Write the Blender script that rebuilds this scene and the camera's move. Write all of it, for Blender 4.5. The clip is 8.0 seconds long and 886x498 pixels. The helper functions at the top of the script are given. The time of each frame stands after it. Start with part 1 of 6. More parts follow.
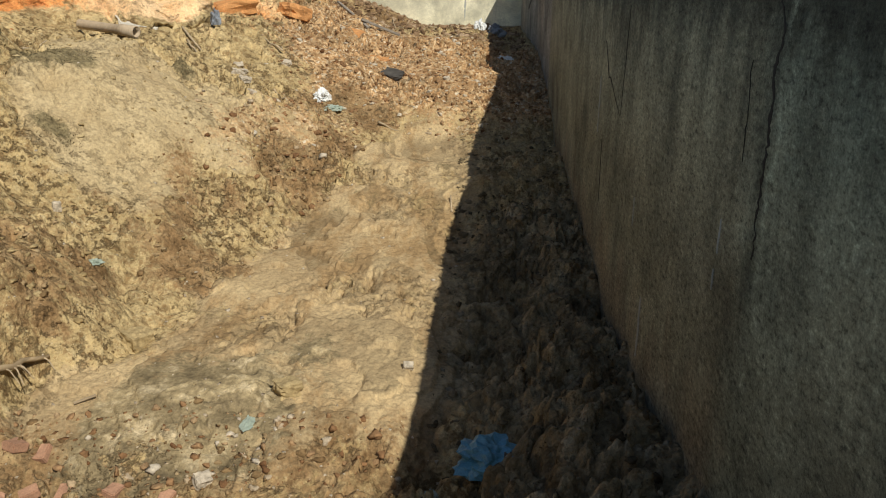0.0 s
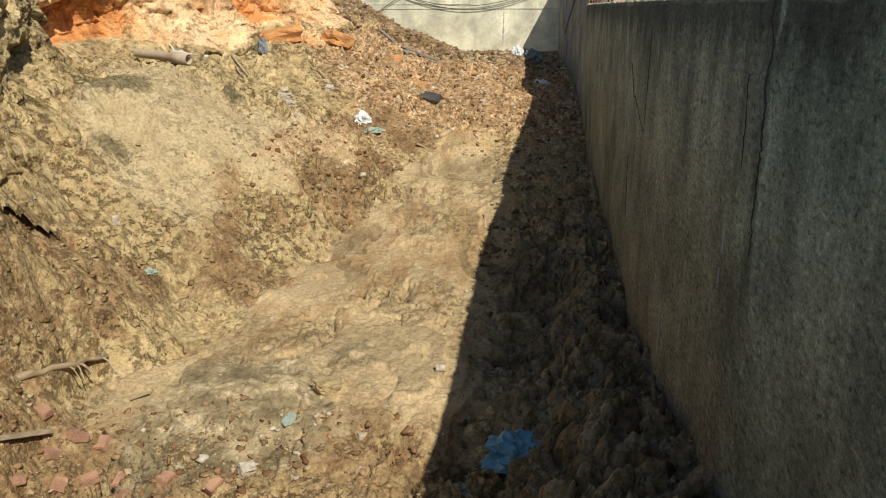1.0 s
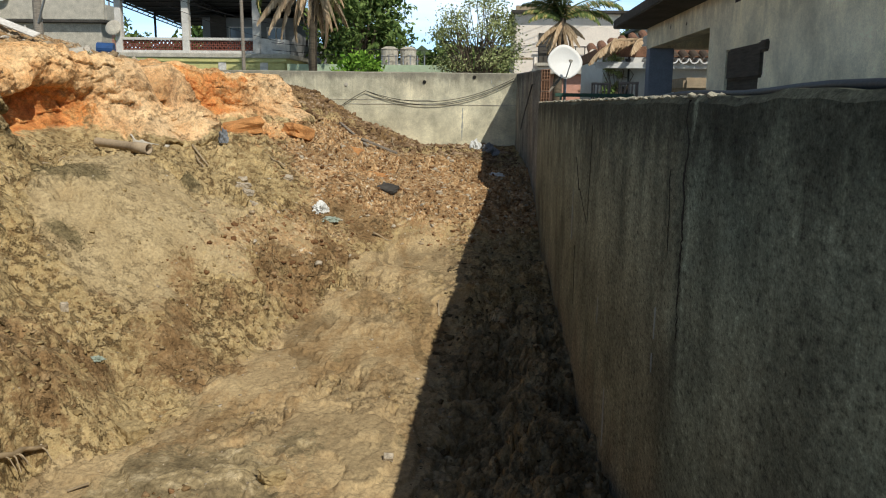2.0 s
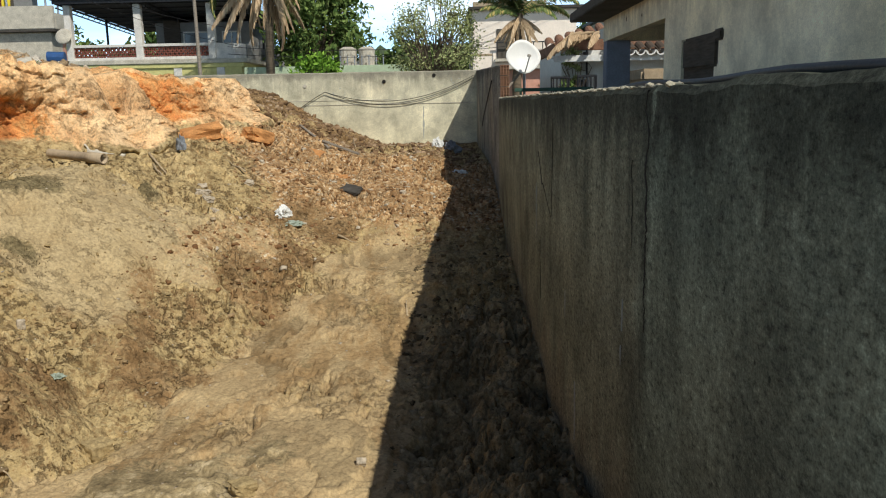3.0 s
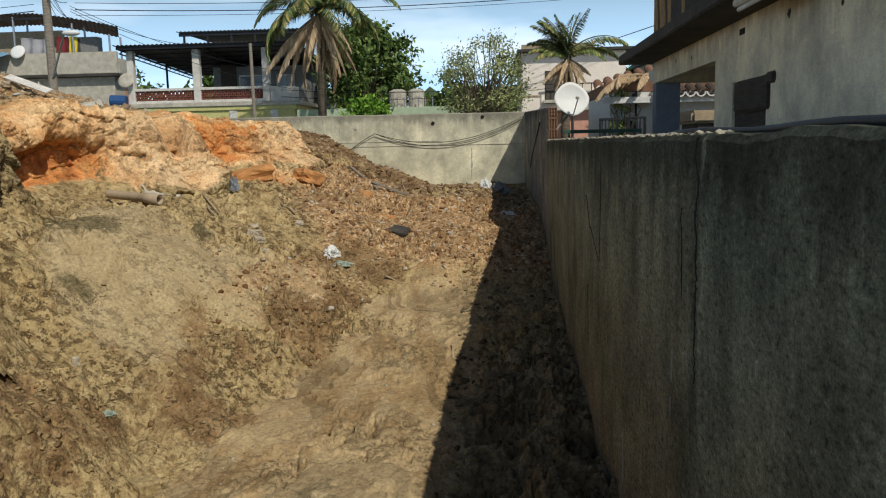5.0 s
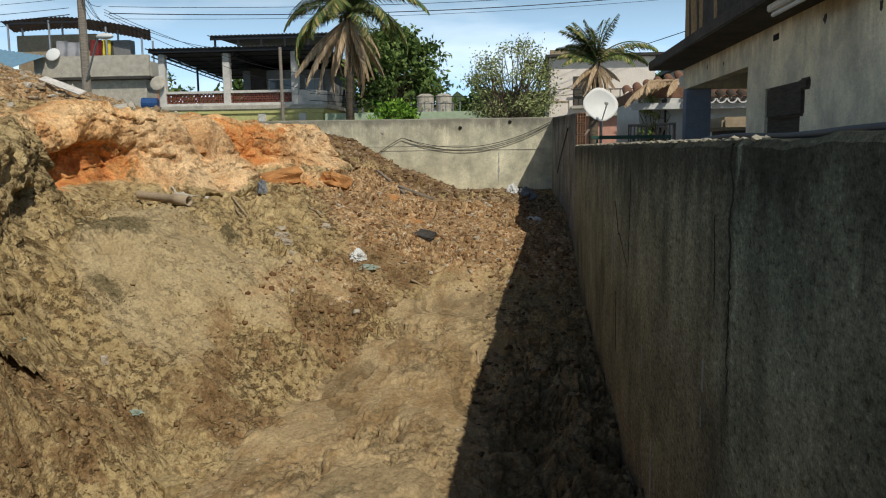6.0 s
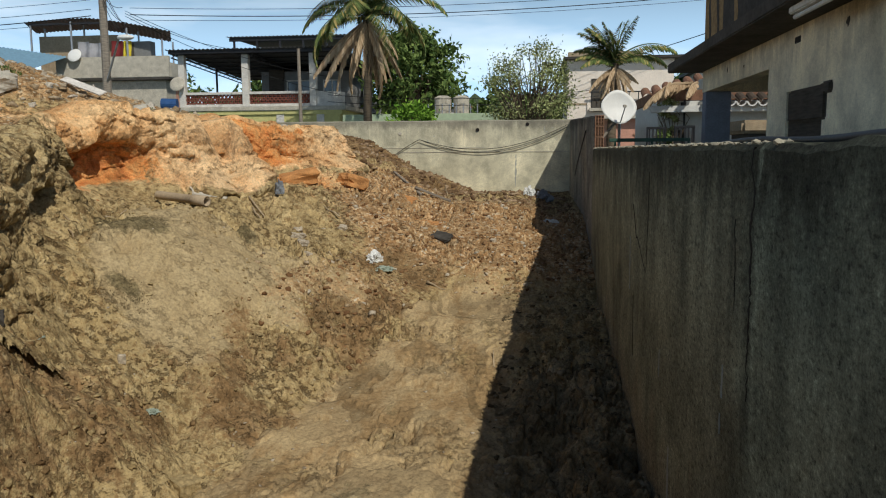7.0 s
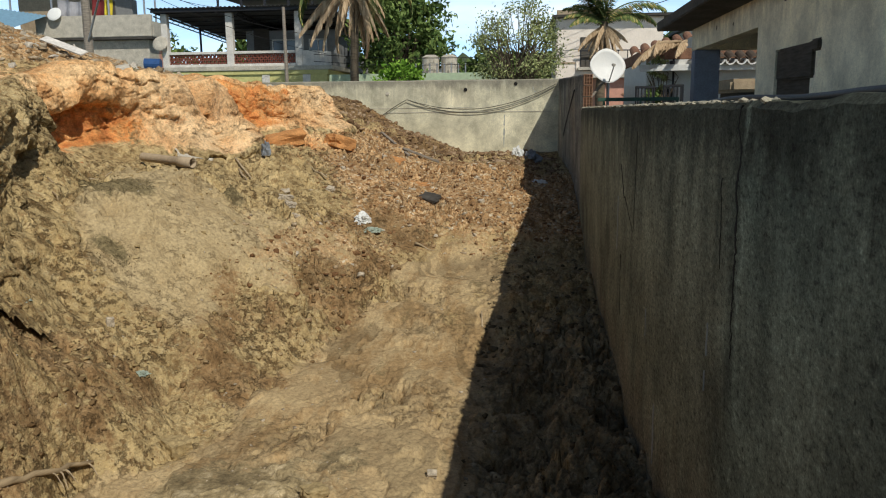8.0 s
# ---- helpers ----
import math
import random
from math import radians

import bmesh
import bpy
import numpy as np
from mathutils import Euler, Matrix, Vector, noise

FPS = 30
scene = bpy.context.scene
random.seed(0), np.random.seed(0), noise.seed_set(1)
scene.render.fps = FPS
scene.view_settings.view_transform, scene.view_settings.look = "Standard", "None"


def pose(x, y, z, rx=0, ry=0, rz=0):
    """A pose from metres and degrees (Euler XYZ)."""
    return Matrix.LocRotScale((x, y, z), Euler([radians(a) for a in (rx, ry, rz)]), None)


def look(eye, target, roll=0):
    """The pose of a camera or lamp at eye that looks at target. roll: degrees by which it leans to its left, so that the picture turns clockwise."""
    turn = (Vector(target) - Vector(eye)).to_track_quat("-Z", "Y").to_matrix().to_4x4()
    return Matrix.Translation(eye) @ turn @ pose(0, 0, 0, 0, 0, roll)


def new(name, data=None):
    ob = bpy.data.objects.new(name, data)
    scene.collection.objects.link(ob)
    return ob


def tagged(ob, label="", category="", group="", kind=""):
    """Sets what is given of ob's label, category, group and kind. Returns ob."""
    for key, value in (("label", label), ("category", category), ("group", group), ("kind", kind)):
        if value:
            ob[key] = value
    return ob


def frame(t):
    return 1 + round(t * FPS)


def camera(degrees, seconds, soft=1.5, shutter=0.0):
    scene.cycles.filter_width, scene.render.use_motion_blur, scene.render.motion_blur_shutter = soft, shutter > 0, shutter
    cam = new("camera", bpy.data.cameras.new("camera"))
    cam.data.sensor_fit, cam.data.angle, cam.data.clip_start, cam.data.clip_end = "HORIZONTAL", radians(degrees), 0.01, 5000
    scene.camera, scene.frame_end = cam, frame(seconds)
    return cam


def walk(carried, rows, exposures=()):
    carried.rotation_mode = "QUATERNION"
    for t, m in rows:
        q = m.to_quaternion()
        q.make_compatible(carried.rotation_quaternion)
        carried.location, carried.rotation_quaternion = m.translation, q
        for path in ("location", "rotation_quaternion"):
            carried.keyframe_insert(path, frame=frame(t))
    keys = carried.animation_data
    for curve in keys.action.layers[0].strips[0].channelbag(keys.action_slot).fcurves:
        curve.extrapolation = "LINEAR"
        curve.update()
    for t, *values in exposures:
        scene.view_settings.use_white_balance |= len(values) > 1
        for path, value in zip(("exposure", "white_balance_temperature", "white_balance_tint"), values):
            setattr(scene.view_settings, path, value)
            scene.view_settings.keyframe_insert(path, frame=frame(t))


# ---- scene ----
cam = camera(58.8, 8.0, soft=1.1)

PATH = [
    (0, (-0.066, 0.776, 2.831), (-0.151, 2.667, 2.185), 0.6),
    (0.5, (-0.091, 0.616, 2.798), (-0.132, 2.497, 2.119), 0.6),
    (1, (0.03, 0.429, 2.821), (-0.16, 2.332, 2.236), -0.2),
    (1.5, (0.087, 0.341, 2.812), (-0.122, 2.282, 2.379), 0.7),
    (1.7, (0.114, 0.338, 2.811), (-0.061, 2.293, 2.428), 0.9),
    (2, (0.147, 0.324, 2.83), (0.045, 2.289, 2.467), 0.7),
    (2.2, (0.153, 0.327, 2.831), (0.094, 2.292, 2.462), 0.1),
    (3.3, (0.168, 0.401, 2.825), (0.148, 2.368, 2.461), -1.3),
    (3.5, (0.176, 0.409, 2.83), (0.141, 2.378, 2.478), -1.3),
    (4, (0.181, 0.377, 2.832), (0.121, 2.35, 2.507), -1.1),
    (4.5, (0.178, 0.379, 2.859), (0.076, 2.355, 2.569), -1.3),
    (6, (0.152, 0.419, 2.852), (-0.049, 2.393, 2.599), -0.7),
    (6.5, (0.152, 0.423, 2.85), (-0.086, 2.393, 2.598), -0.6),
    (7, (0.148, 0.439, 2.853), (-0.094, 2.408, 2.605), -0.4),
    (7.5, (0.149, 0.437, 2.853), (-0.084, 2.404, 2.573), -0.0),
    (8, (0.155, 0.442, 2.85), (-0.058, 2.4, 2.504), -0.6),
]
EXPOSURES = [(0, -0.22), (0.5, 0.0), (1.0, -0.05), (1.5, -0.3), (2.0, -0.48), (3.5, -0.36), (4.5, -0.65), (6.0, -0.8), (7.0, -0.82), (8.0, -0.62)]
walk(cam, [(t, look(eye, aim, roll)) for t, eye, aim, roll in PATH], EXPOSURES)

# ---------------------------------------------------------------- world and light
SUN = Vector((0.53, -0.78, 1.0)).normalized()
world = bpy.data.worlds.new("sky")
scene.world = world
world.use_nodes = True
wn = world.node_tree
sky = wn.nodes.new("ShaderNodeTexSky")
sky.sky_type = "NISHITA"
sky.sun_disc = False
sky.sun_elevation = math.asin(SUN.z)
sky.sun_rotation = math.atan2(SUN.x, SUN.y)
sky.air_density, sky.dust_density, sky.ozone_density = 1.0, 1.0, 1.5
SKY_STRENGTH = 0.07
# thin high cloud and pale haze, thicker towards the horizon all round
coord = wn.nodes.new("ShaderNodeTexCoord")
cmap = wn.nodes.new("ShaderNodeMapping")
cmap.inputs["Scale"].default_value = (1.6, 1.6, 7.0)
cloud = wn.nodes.new("ShaderNodeTexNoise")
cloud.inputs["Scale"].default_value = 1.9
cloud.inputs["Detail"].default_value = 6
cramp = wn.nodes.new("ShaderNodeValToRGB")
cramp.color_ramp.elements[0].position, cramp.color_ramp.elements[1].position = 0.48, 0.72
height = wn.nodes.new("ShaderNodeSeparateXYZ")
haze = wn.nodes.new("ShaderNodeMapRange")
haze.interpolation_type = "SMOOTHERSTEP"
haze.inputs["From Min"].default_value, haze.inputs["From Max"].default_value = 0.34, -0.02
cmix = wn.nodes.new("ShaderNodeMixRGB")
cmix.inputs["Color2"].default_value = (31, 33.5, 35, 1)
hmix = wn.nodes.new("ShaderNodeMixRGB")
hmix.inputs["Color2"].default_value = (16, 25, 34, 1)
cfac = wn.nodes.new("ShaderNodeMath")
cfac.operation = "MULTIPLY"
wn.links.new(coord.outputs["Generated"], cmap.inputs["Vector"])
wn.links.new(coord.outputs["Generated"], height.inputs["Vector"])
wn.links.new(height.outputs["Z"], haze.inputs["Value"])
wn.links.new(cmap.outputs["Vector"], cloud.inputs["Vector"])
wn.links.new(cloud.outputs["Fac"], cramp.inputs["Fac"])
wn.links.new(cramp.outputs["Color"], cfac.inputs[0])
wn.links.new(haze.outputs["Result"], cfac.inputs[1])
wn.links.new(haze.outputs["Result"], hmix.inputs["Fac"])
wn.links.new(sky.outputs["Color"], hmix.inputs["Color1"])
wn.links.new(hmix.outputs["Color"], cmix.inputs["Color1"])
wn.links.new(cfac.outputs["Value"], cmix.inputs["Fac"])
wn.links.new(cmix.outputs["Color"], wn.nodes["Background"].inputs["Color"])
wn.nodes["Background"].inputs["Strength"].default_value = SKY_STRENGTH
sun_data = bpy.data.lights.new("sun", "SUN")
sun_data.energy, sun_data.angle, sun_data.color = 5.0, radians(0.5), (1.0, 0.955, 0.86)
sun = new("sun", sun_data)
sun.matrix_world = look((0, 0, 40), Vector((0, 0, 40)) - SUN)


# ---------------------------------------------------------------- noise on arrays
def lattice(ix, iy, iz, seed):
    h = (ix * 374761393 + iy * 668265263 + iz * 1274126177 + seed * 974634777) & 0xFFFFFFFF
    h = ((h ^ (h >> 13)) * 1274126177) & 0xFFFFFFFF
    h = ((h ^ (h >> 16)) * 2246822519) & 0xFFFFFFFF
    return ((h ^ (h >> 15)) & 0xFFFFFF) / float(0xFFFFFF)


def vnoise(x, y, z=0.0, seed=0):
    """Smooth value noise, 0 to 1."""
    x, y, z = np.broadcast_arrays(np.asarray(x, float), np.asarray(y, float), np.asarray(z, float))
    ix, iy, iz = (np.floor(a).astype(np.int64) for a in (x, y, z))
    fx, fy, fz = x - ix, y - iy, z - iz
    fx, fy, fz = (f * f * f * (f * (f * 6 - 15) + 10) for f in (fx, fy, fz))
    total = 0
    for dx in (0, 1):
        for dy in (0, 1):
            for dz in (0, 1):
                w = (fx if dx else 1 - fx) * (fy if dy else 1 - fy) * (fz if dz else 1 - fz)
                total = total + w * lattice(ix + dx, iy + dy, iz + dz, seed)
    return total


def fbm(x, y, z=0.0, scale=1.0, octaves=4, seed=0, gain=0.5):
    """Layered noise, about -1 to 1."""
    total, amp, norm = 0, 1.0, 0.0
    for k in range(octaves):
        s = scale * 2.03 ** k
        total = total + amp * (2 * vnoise(x * s, y * s, z * s, seed + k) - 1)
        norm += amp
        amp *= gain
    return total / norm


def billow(x, y, z=0.0, scale=1.0, octaves=3, seed=0):
    """Rounded lumps with sharp creases, 0 to 1."""
    total, amp, norm = 0, 1.0, 0.0
    for k in range(octaves):
        s = scale * 2.1 ** k
        total = total + amp * np.abs(2 * vnoise(x * s, y * s, z * s, seed + k) - 1)
        norm += amp
        amp *= 0.55
    return total / norm


def cells(x, y, scale, seed):
    """Irregular cells: distance to the nearest and next centre, a random value and the offset from the centre."""
    x, y = x * scale, y * scale
    ix, iy = np.floor(x).astype(np.int64), np.floor(y).astype(np.int64)
    f1, f2 = np.full(x.shape, 9.0), np.full(x.shape, 9.0)
    val, ox, oy = np.zeros(x.shape), np.zeros(x.shape), np.zeros(x.shape)
    for dx in (-1, 0, 1):
        for dy in (-1, 0, 1):
            cx, cy = ix + dx, iy + dy
            px = cx + lattice(cx, cy, 0 * cx, seed) - x
            py = cy + lattice(cx, cy, 0 * cx, seed + 1) - y
            d = np.sqrt(px * px + py * py)
            near = d < f1
            f2 = np.where(near, f1, np.minimum(f2, d))
            val = np.where(near, lattice(cx, cy, 0 * cx, seed + 2), val)
            ox, oy = np.where(near, -px, ox), np.where(near, -py, oy)
            f1 = np.where(near, d, f1)
    return f1, f2, val, ox, oy


def chunks(x, y, scale, seed, tilt=0.6, gap=0.12):
    """Broken ground in units of one cell: tilted lumps with creases between them, and a value for each lump."""
    f1, f2, val, ox, oy = cells(x, y, scale, seed)
    a = val * 97.0
    lean = (np.cos(a) * ox + np.sin(a) * oy) * tilt
    return (val - 0.5) * 0.5 + lean - 0.42 * np.exp(-(f2 - f1) / gap) - 0.45 * f1 * f1, val


def step(a, b, x):
    t = np.clip((x - a) / (b - a), 0, 1)
    return t * t * (3 - 2 * t)


# ---------------------------------------------------------------- lie of the land
def floor_z(y):
    return np.interp(y, [-6, 1.2, 4.2, 5.5, 7.0, 8.3, 10, 12.0, 12.6, 13.4, 15.3, 17.5, 24],
                     [1.25, 1.2, -0.12, 0.03, 0.12, 0.24, 0.58, 0.80, 1.15, 1.42, 1.75, 1.80, 1.62])


def slope_foot(y):
    return np.interp(y, [4, 5.2, 6.3, 7.5, 9, 11, 12.5, 14, 18, 24], [-3.0, -2.95, -2.75, -2.35, -1.95, -1.5, -1.2, -1.6, -2.0, -1.6])


def slope_rate(y):
    return np.interp(y, [4, 5.5, 6.5, 7.2, 9, 11, 13, 16, 20, 24], [1.7, 1.5, 0.85, 0.58, 0.72, 0.5, 0.30, 0.40, 0.42, 0.36])


def bank_x(y):
    return np.interp(y, [-6, 2, 4, 6, 7.8, 9, 11, 12.5, 14, 15.5, 16.6, 17.2, 24],
                     [-3.6, -3.8, -4.0, -4.4, -4.9, -5.7, -6.0, -5.7, -5.0, -4.35, -4.0, -6.6, -7.2])


def bell(v, middle, width):
    return np.exp(-((v - middle) / width) ** 2)


def land(x, y):
    """Height of the ground without clods, and how steep-banked, smooth, wet, clayey and rubbly it is."""
    wob = fbm(x, y, 0, 0.55, 3, 3)
    base = floor_z(y + 0.35 * fbm(x, y, 0, 0.9, 2, 9) * step(9, 11, y))
    right = np.interp(y, [3, 4.3, 5, 6.8, 8.5, 10, 13, 16, 24], [0.4, 0.62, 0.5, 0.22, 0.16, 0.06, -0.25, -0.3, 0.0])
    z = base + right * step(-0.5, 0.75, x + 0.15 * wob)
    z = z - 0.10 * np.exp(-((x - 0.15) / 0.35) ** 2) * step(4, 5.5, y) * (1 - step(8, 10, y))
    # slope on the far side of the trench
    run = slope_foot(y) - x + 0.22 * fbm(x, y, 0, 1.3, 3, 5)
    rise = np.where(run > 0, run * slope_rate(y), 0)
    shelf = np.interp(y, [4, 7, 9, 12, 16, 17.5, 24], [1.75, 1.85, 2.0, 2.15, 2.45, 2.75, 2.6])
    z2 = z + rise
    z2 = np.where(z2 > shelf, shelf + (z2 - shelf) * 0.12, z2)
    # cut bank
    cut = bank_x(y) + 0.30 * fbm(x * 0.2, y, 0, 0.9, 2, 21) + 0.55 * bell(y, 12.9, 0.55) - 0.40 * bell(y, 14.4, 0.6) + 0.30 * bell(y, 15.9, 0.5) - 0.55 * bell(y, 11.3, 0.8)
    beyond = cut - x - 0.35 * step(4.6, 5.2, y) * (1 - step(16.9, 17.3, y))
    top = np.interp(y, [-6, 6, 9, 12, 16, 18, 24], [2.6, 2.75, 3.15, 3.38, 3.36, 3.1, 3.0]) + 0.10 * fbm(x, y, 0, 0.8, 3, 31)
    face = np.clip((beyond + 0.05) / 0.48, 0, 1) ** 0.8
    bank = z2 + (top - z2) * face
    # rubble heap on the bank
    heap = 1.35 * np.exp(-(((x + 11.6) / 3.4) ** 2 + ((y - 14.4) / 4.6) ** 2)) + 0.42 * np.exp(-(((x + 9.0) / 1.8) ** 2 + ((y - 12.0) / 3.0) ** 2))
    bank = bank + heap * step(0.3, 1.6, beyond)
    # dark spoil before the rear wall
    bank = bank + 0.55 * np.exp(-(((x + 5.0) / 1.5) ** 2 + ((y - 20.5) / 2.2) ** 2)) + 0.22 * np.exp(-(((x + 2.6) / 1.0) ** 2 + ((y - 18.6) / 1.4) ** 2))
    bank = bank - 0.40 * np.exp(-(((x + 5.1) / 0.22) ** 2 + ((y - 8.15) / 0.28) ** 2)) - 0.24 * np.exp(-(((x + 3.20) / 0.10) ** 2 + ((y - 5.5) / 0.26) ** 2))
    bank = bank + 0.20 * np.exp(-(((x - 0.55) / 0.34) ** 2 + ((y - 4.75) / 0.36) ** 2)) + 0.15 * np.exp(-(((x - 0.1) / 0.3) ** 2 + ((y - 5.5) / 0.25) ** 2)) + 0.16 * np.exp(-(((x - 0.1) / 0.4) ** 2 + ((y - 9.8) / 0.22) ** 2)) - 0.12 * np.exp(-(((x - 0.15) / 0.5) ** 2 + ((y - 6.5) / 0.5) ** 2))
    inside = step(-26, -22, x) * step(-14, -9, y) * (1 - step(24.06, 24.1, y)) * (1 - step(1.06, 1.16, x))
    street = 1.9 + 0.0 * x
    return street + (bank - street) * inside, face, run, beyond


def ground_masks(x, y, face, run, beyond):
    wob = fbm(x, y, 0, 1.1, 4, 41)
    # smooth silt in the trench and the washed sheet high on the slope
    trench = step(-0.25, 0.25, -run + 0.25 * wob) * step(4.6, 5.6, y + wob) * (1 - step(11.9, 12.7, y + 0.5 * wob)) * (1 - step(-0.45, 0.25, x + 0.35 * wob))
    sheet = step(0.75, 1.25, run + 0.45 * wob) * step(0.9, 1.5, -beyond + 0.4 * wob) * step(6.5, 7.8, y - 0.35 * (x + 3.4) + 0.9 * wob) * (1 - step(10.2, 11.0, y + 0.7 * wob))
    lens = np.exp(-(((x + 2.35) / 0.35) ** 2 + ((y - 10.5) / 0.5) ** 2))
    smooth = np.clip(np.maximum(trench * (0.6 + 0.4 * step(-0.25, 0.1, wob)), np.maximum(0.72 * sheet, lens)), 0, 1)
    clay = face * (1 - step(0.7, 1.5, beyond)) * step(7.4, 9.2, y) * (1 - step(16.6, 17.4, y)) + 0.75 * step(12.0, 14, y) * (1 - step(16.5, 17.5, y)) * step(1.2, 2.4, run + wob) * (1 - step(0.1, 0.6, beyond))
    clay = np.clip(clay * (0.72 + 0.7 * fbm(x, y, 0, 1.1, 3, 51)), 0, 1)
    rubble = np.clip(step(0.5, 1.5, beyond) + 0.9 * step(11.8, 12.8, y + 0.5 * wob) * (1 - step(16, 18, y)) * (1 - step(1.4, 2.4, run)) + 0.55 * step(-0.1, 0.4, run + 0.3 * wob) * (1 - step(1.1, 1.7, run)) * step(8.2, 9.8, y), 0, 1)
    wet = np.clip(1.9 * np.exp(-((y - 5.25 - 0.25 * (x + 1.8)) / 0.74) ** 2) * step(-2.9, -2.4, x) * (1 - step(-1.4, -0.7, x)) * (0.66 + 0.9 * fbm(x, y, 0, 1.1, 4, 61)), 0, 1)
    # moist strip beside the wall, with the wall's shadow partly put into its colour
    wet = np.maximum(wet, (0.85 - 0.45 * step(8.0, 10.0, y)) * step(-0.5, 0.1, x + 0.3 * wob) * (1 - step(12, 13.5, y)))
    dark = np.clip(step(17, 18.5, y + wob) * (1 - step(22.0, 23.5, y + wob)) * 0.9 * step(-0.2, 0.8, run + 0.5), 0, 1)
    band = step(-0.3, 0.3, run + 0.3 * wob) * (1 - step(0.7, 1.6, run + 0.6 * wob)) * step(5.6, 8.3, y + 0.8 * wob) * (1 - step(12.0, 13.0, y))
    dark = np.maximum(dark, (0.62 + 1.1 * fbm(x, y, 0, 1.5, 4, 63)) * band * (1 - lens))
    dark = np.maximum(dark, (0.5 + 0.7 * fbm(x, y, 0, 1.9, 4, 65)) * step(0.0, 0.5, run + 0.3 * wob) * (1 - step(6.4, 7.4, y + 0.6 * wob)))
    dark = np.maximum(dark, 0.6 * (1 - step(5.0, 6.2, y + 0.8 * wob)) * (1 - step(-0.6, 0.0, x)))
    wash = np.clip(0.95 * sheet + lens, 0, 1)
    return smooth, clay, rubble, wet, dark, wash


def relief(x, y, z, smooth, rubble, face, wash_mask):
    """Clods, ruts and crumbs added to the lie of the land, and the tone of each lump (-1 to 1)."""
    rough = 1 - 0.93 * smooth
    shade_side = step(-0.45, 0.1, x)
    patch = step(-0.30, 0.22, fbm(x, y, 0, 0.85, 4, 101))
    calm = np.maximum(0.30 + 0.80 * patch, (0.9 - 0.35 * step(8.5, 10, y)) * shade_side)
    wx, wy = x + 0.10 * fbm(x, y, 0, 3.4, 3, 103), y + 0.10 * fbm(x, y, 0, 3.4, 3, 105)
    big = billow(wx, wy, 0, 1.15, 2, 71) - 0.3
    c1, v1 = chunks(wx, wy, 3.6, 121, 0.7, 0.2)
    c2, v2 = chunks(wx + 0.03 * fbm(x, y, 0, 8, 2, 107), wy, 7.0, 131, 0.9, 0.24)
    c3, v3 = chunks(wx, wy, 14.0, 141, 0.9, 0.4)
    crumb = step(-0.1, 0.35, fbm(x, y, 0, 2.2, 3, 109))
    out = 0.24 * big + 0.13 * c1 + (0.09 + 0.10 * crumb) * c2 + (0.028 + 0.045 * crumb) * c3 + 0.03 * fbm(x, y, 0, 6, 4, 111)
    far = 1 - 0.35 * step(8.5, 12, y)
    out = out * (0.25 + 0.75 * step(2.6, 4.0, y))
    # silt laid down in thin overlapping tongues, with a lip at the edge of each
    v = vnoise(x * 1.1 + 3, y * 0.7, 0, 88) + 0.18 * fbm(x, y, 0, 1.9, 4, 89)
    lev = v * 9.0
    k = np.floor(lev).astype(np.int64)
    tongues = (k + step(0.86, 1.0, lev - k)) / 9.0 * 0.34
    tongue_tone = lattice(k, 0 * k, 0 * k, 93) - 0.5
    wash = 0.010 * fbm(x * 1.6, y * 0.8, 0, 4.0, 3, 83) + 0.006 * c3 * step(-0.1, 0.3, fbm(x, y, 0, 1.3, 3, 153))
    tone = (1 - smooth) * (0.4 + 0.6 * patch) * ((v1 - 0.5) * 0.5 + (v2 - 0.5) * 0.7 + (v3 - 0.5) * 0.7) + smooth * (1 - wash_mask) * tongue_tone * 1.1
    steep = step(0.01, 0.12, face) * (1 - step(0.93, 1.0, face))
    return rough * calm * out * far * (1 - 0.5 * face) * (1 - steep) + smooth * ((1 - wash_mask) * (tongues - 0.14) + wash), tone


def axis(parts):
    """Grid lines: stretches of (start, end, spacing)."""
    out = []
    for a, b, d in parts:
        out.extend(np.linspace(a, b, max(int(round((b - a) / d)), 1), endpoint=False))
    return np.array(out + [parts[-1][1]])


def ground_points():
    xs = axis([(-420, -60, 40), (-60, -26, 4), (-26, -12, 0.5), (-12, -7.2, 0.045), (-7.2, -4.4, 0.018), (-4.4, 1.06, 0.013), (1.06, 1.2, 0.05), (1.2, 30, 3), (30, 420, 40)])
    ys = [3.0]
    while ys[-1] < 24.0:
        ys.append(ys[-1] + 0.0029 * max(ys[-1], 4.4))
    ys[-1] = 24.0
    ys = np.concatenate([axis([(-300, -14, 30), (-14, -6, 1.0), (-6, 1.0, 0.12), (1.0, 3.0, 0.04)])[:-1], np.array(ys), axis([(24.05, 24.2, 0.05), (24.2, 60, 3), (60, 900, 60)])])
    return xs, ys


GRID = []


def sheet_mesh(name, co, shape, fields):
    """A grid of quads with one value a point for each field."""
    ny, nx = shape
    i = (np.arange(ny - 1)[:, None] * nx + np.arange(nx - 1)[None, :]).ravel()
    quads = np.stack([i, i + 1, i + nx + 1, i + nx], -1)
    me = bpy.data.meshes.new(name)
    me.vertices.add(len(co))
    me.vertices.foreach_set("co", co.astype(np.float32).ravel())
    me.loops.add(quads.size)
    me.loops.foreach_set("vertex_index", quads.astype(np.int32).ravel())
    me.polygons.add(len(quads))
    me.polygons.foreach_set("loop_start", np.arange(0, quads.size, 4, dtype=np.int32))
    me.update(calc_edges=True)
    me.polygons.foreach_set("use_smooth", np.ones(len(quads), bool))
    for key, field in fields.items():
        at = me.attributes.new(key, "FLOAT", "POINT")
        at.data.foreach_set("value", field.astype(np.float32).ravel())
    return me


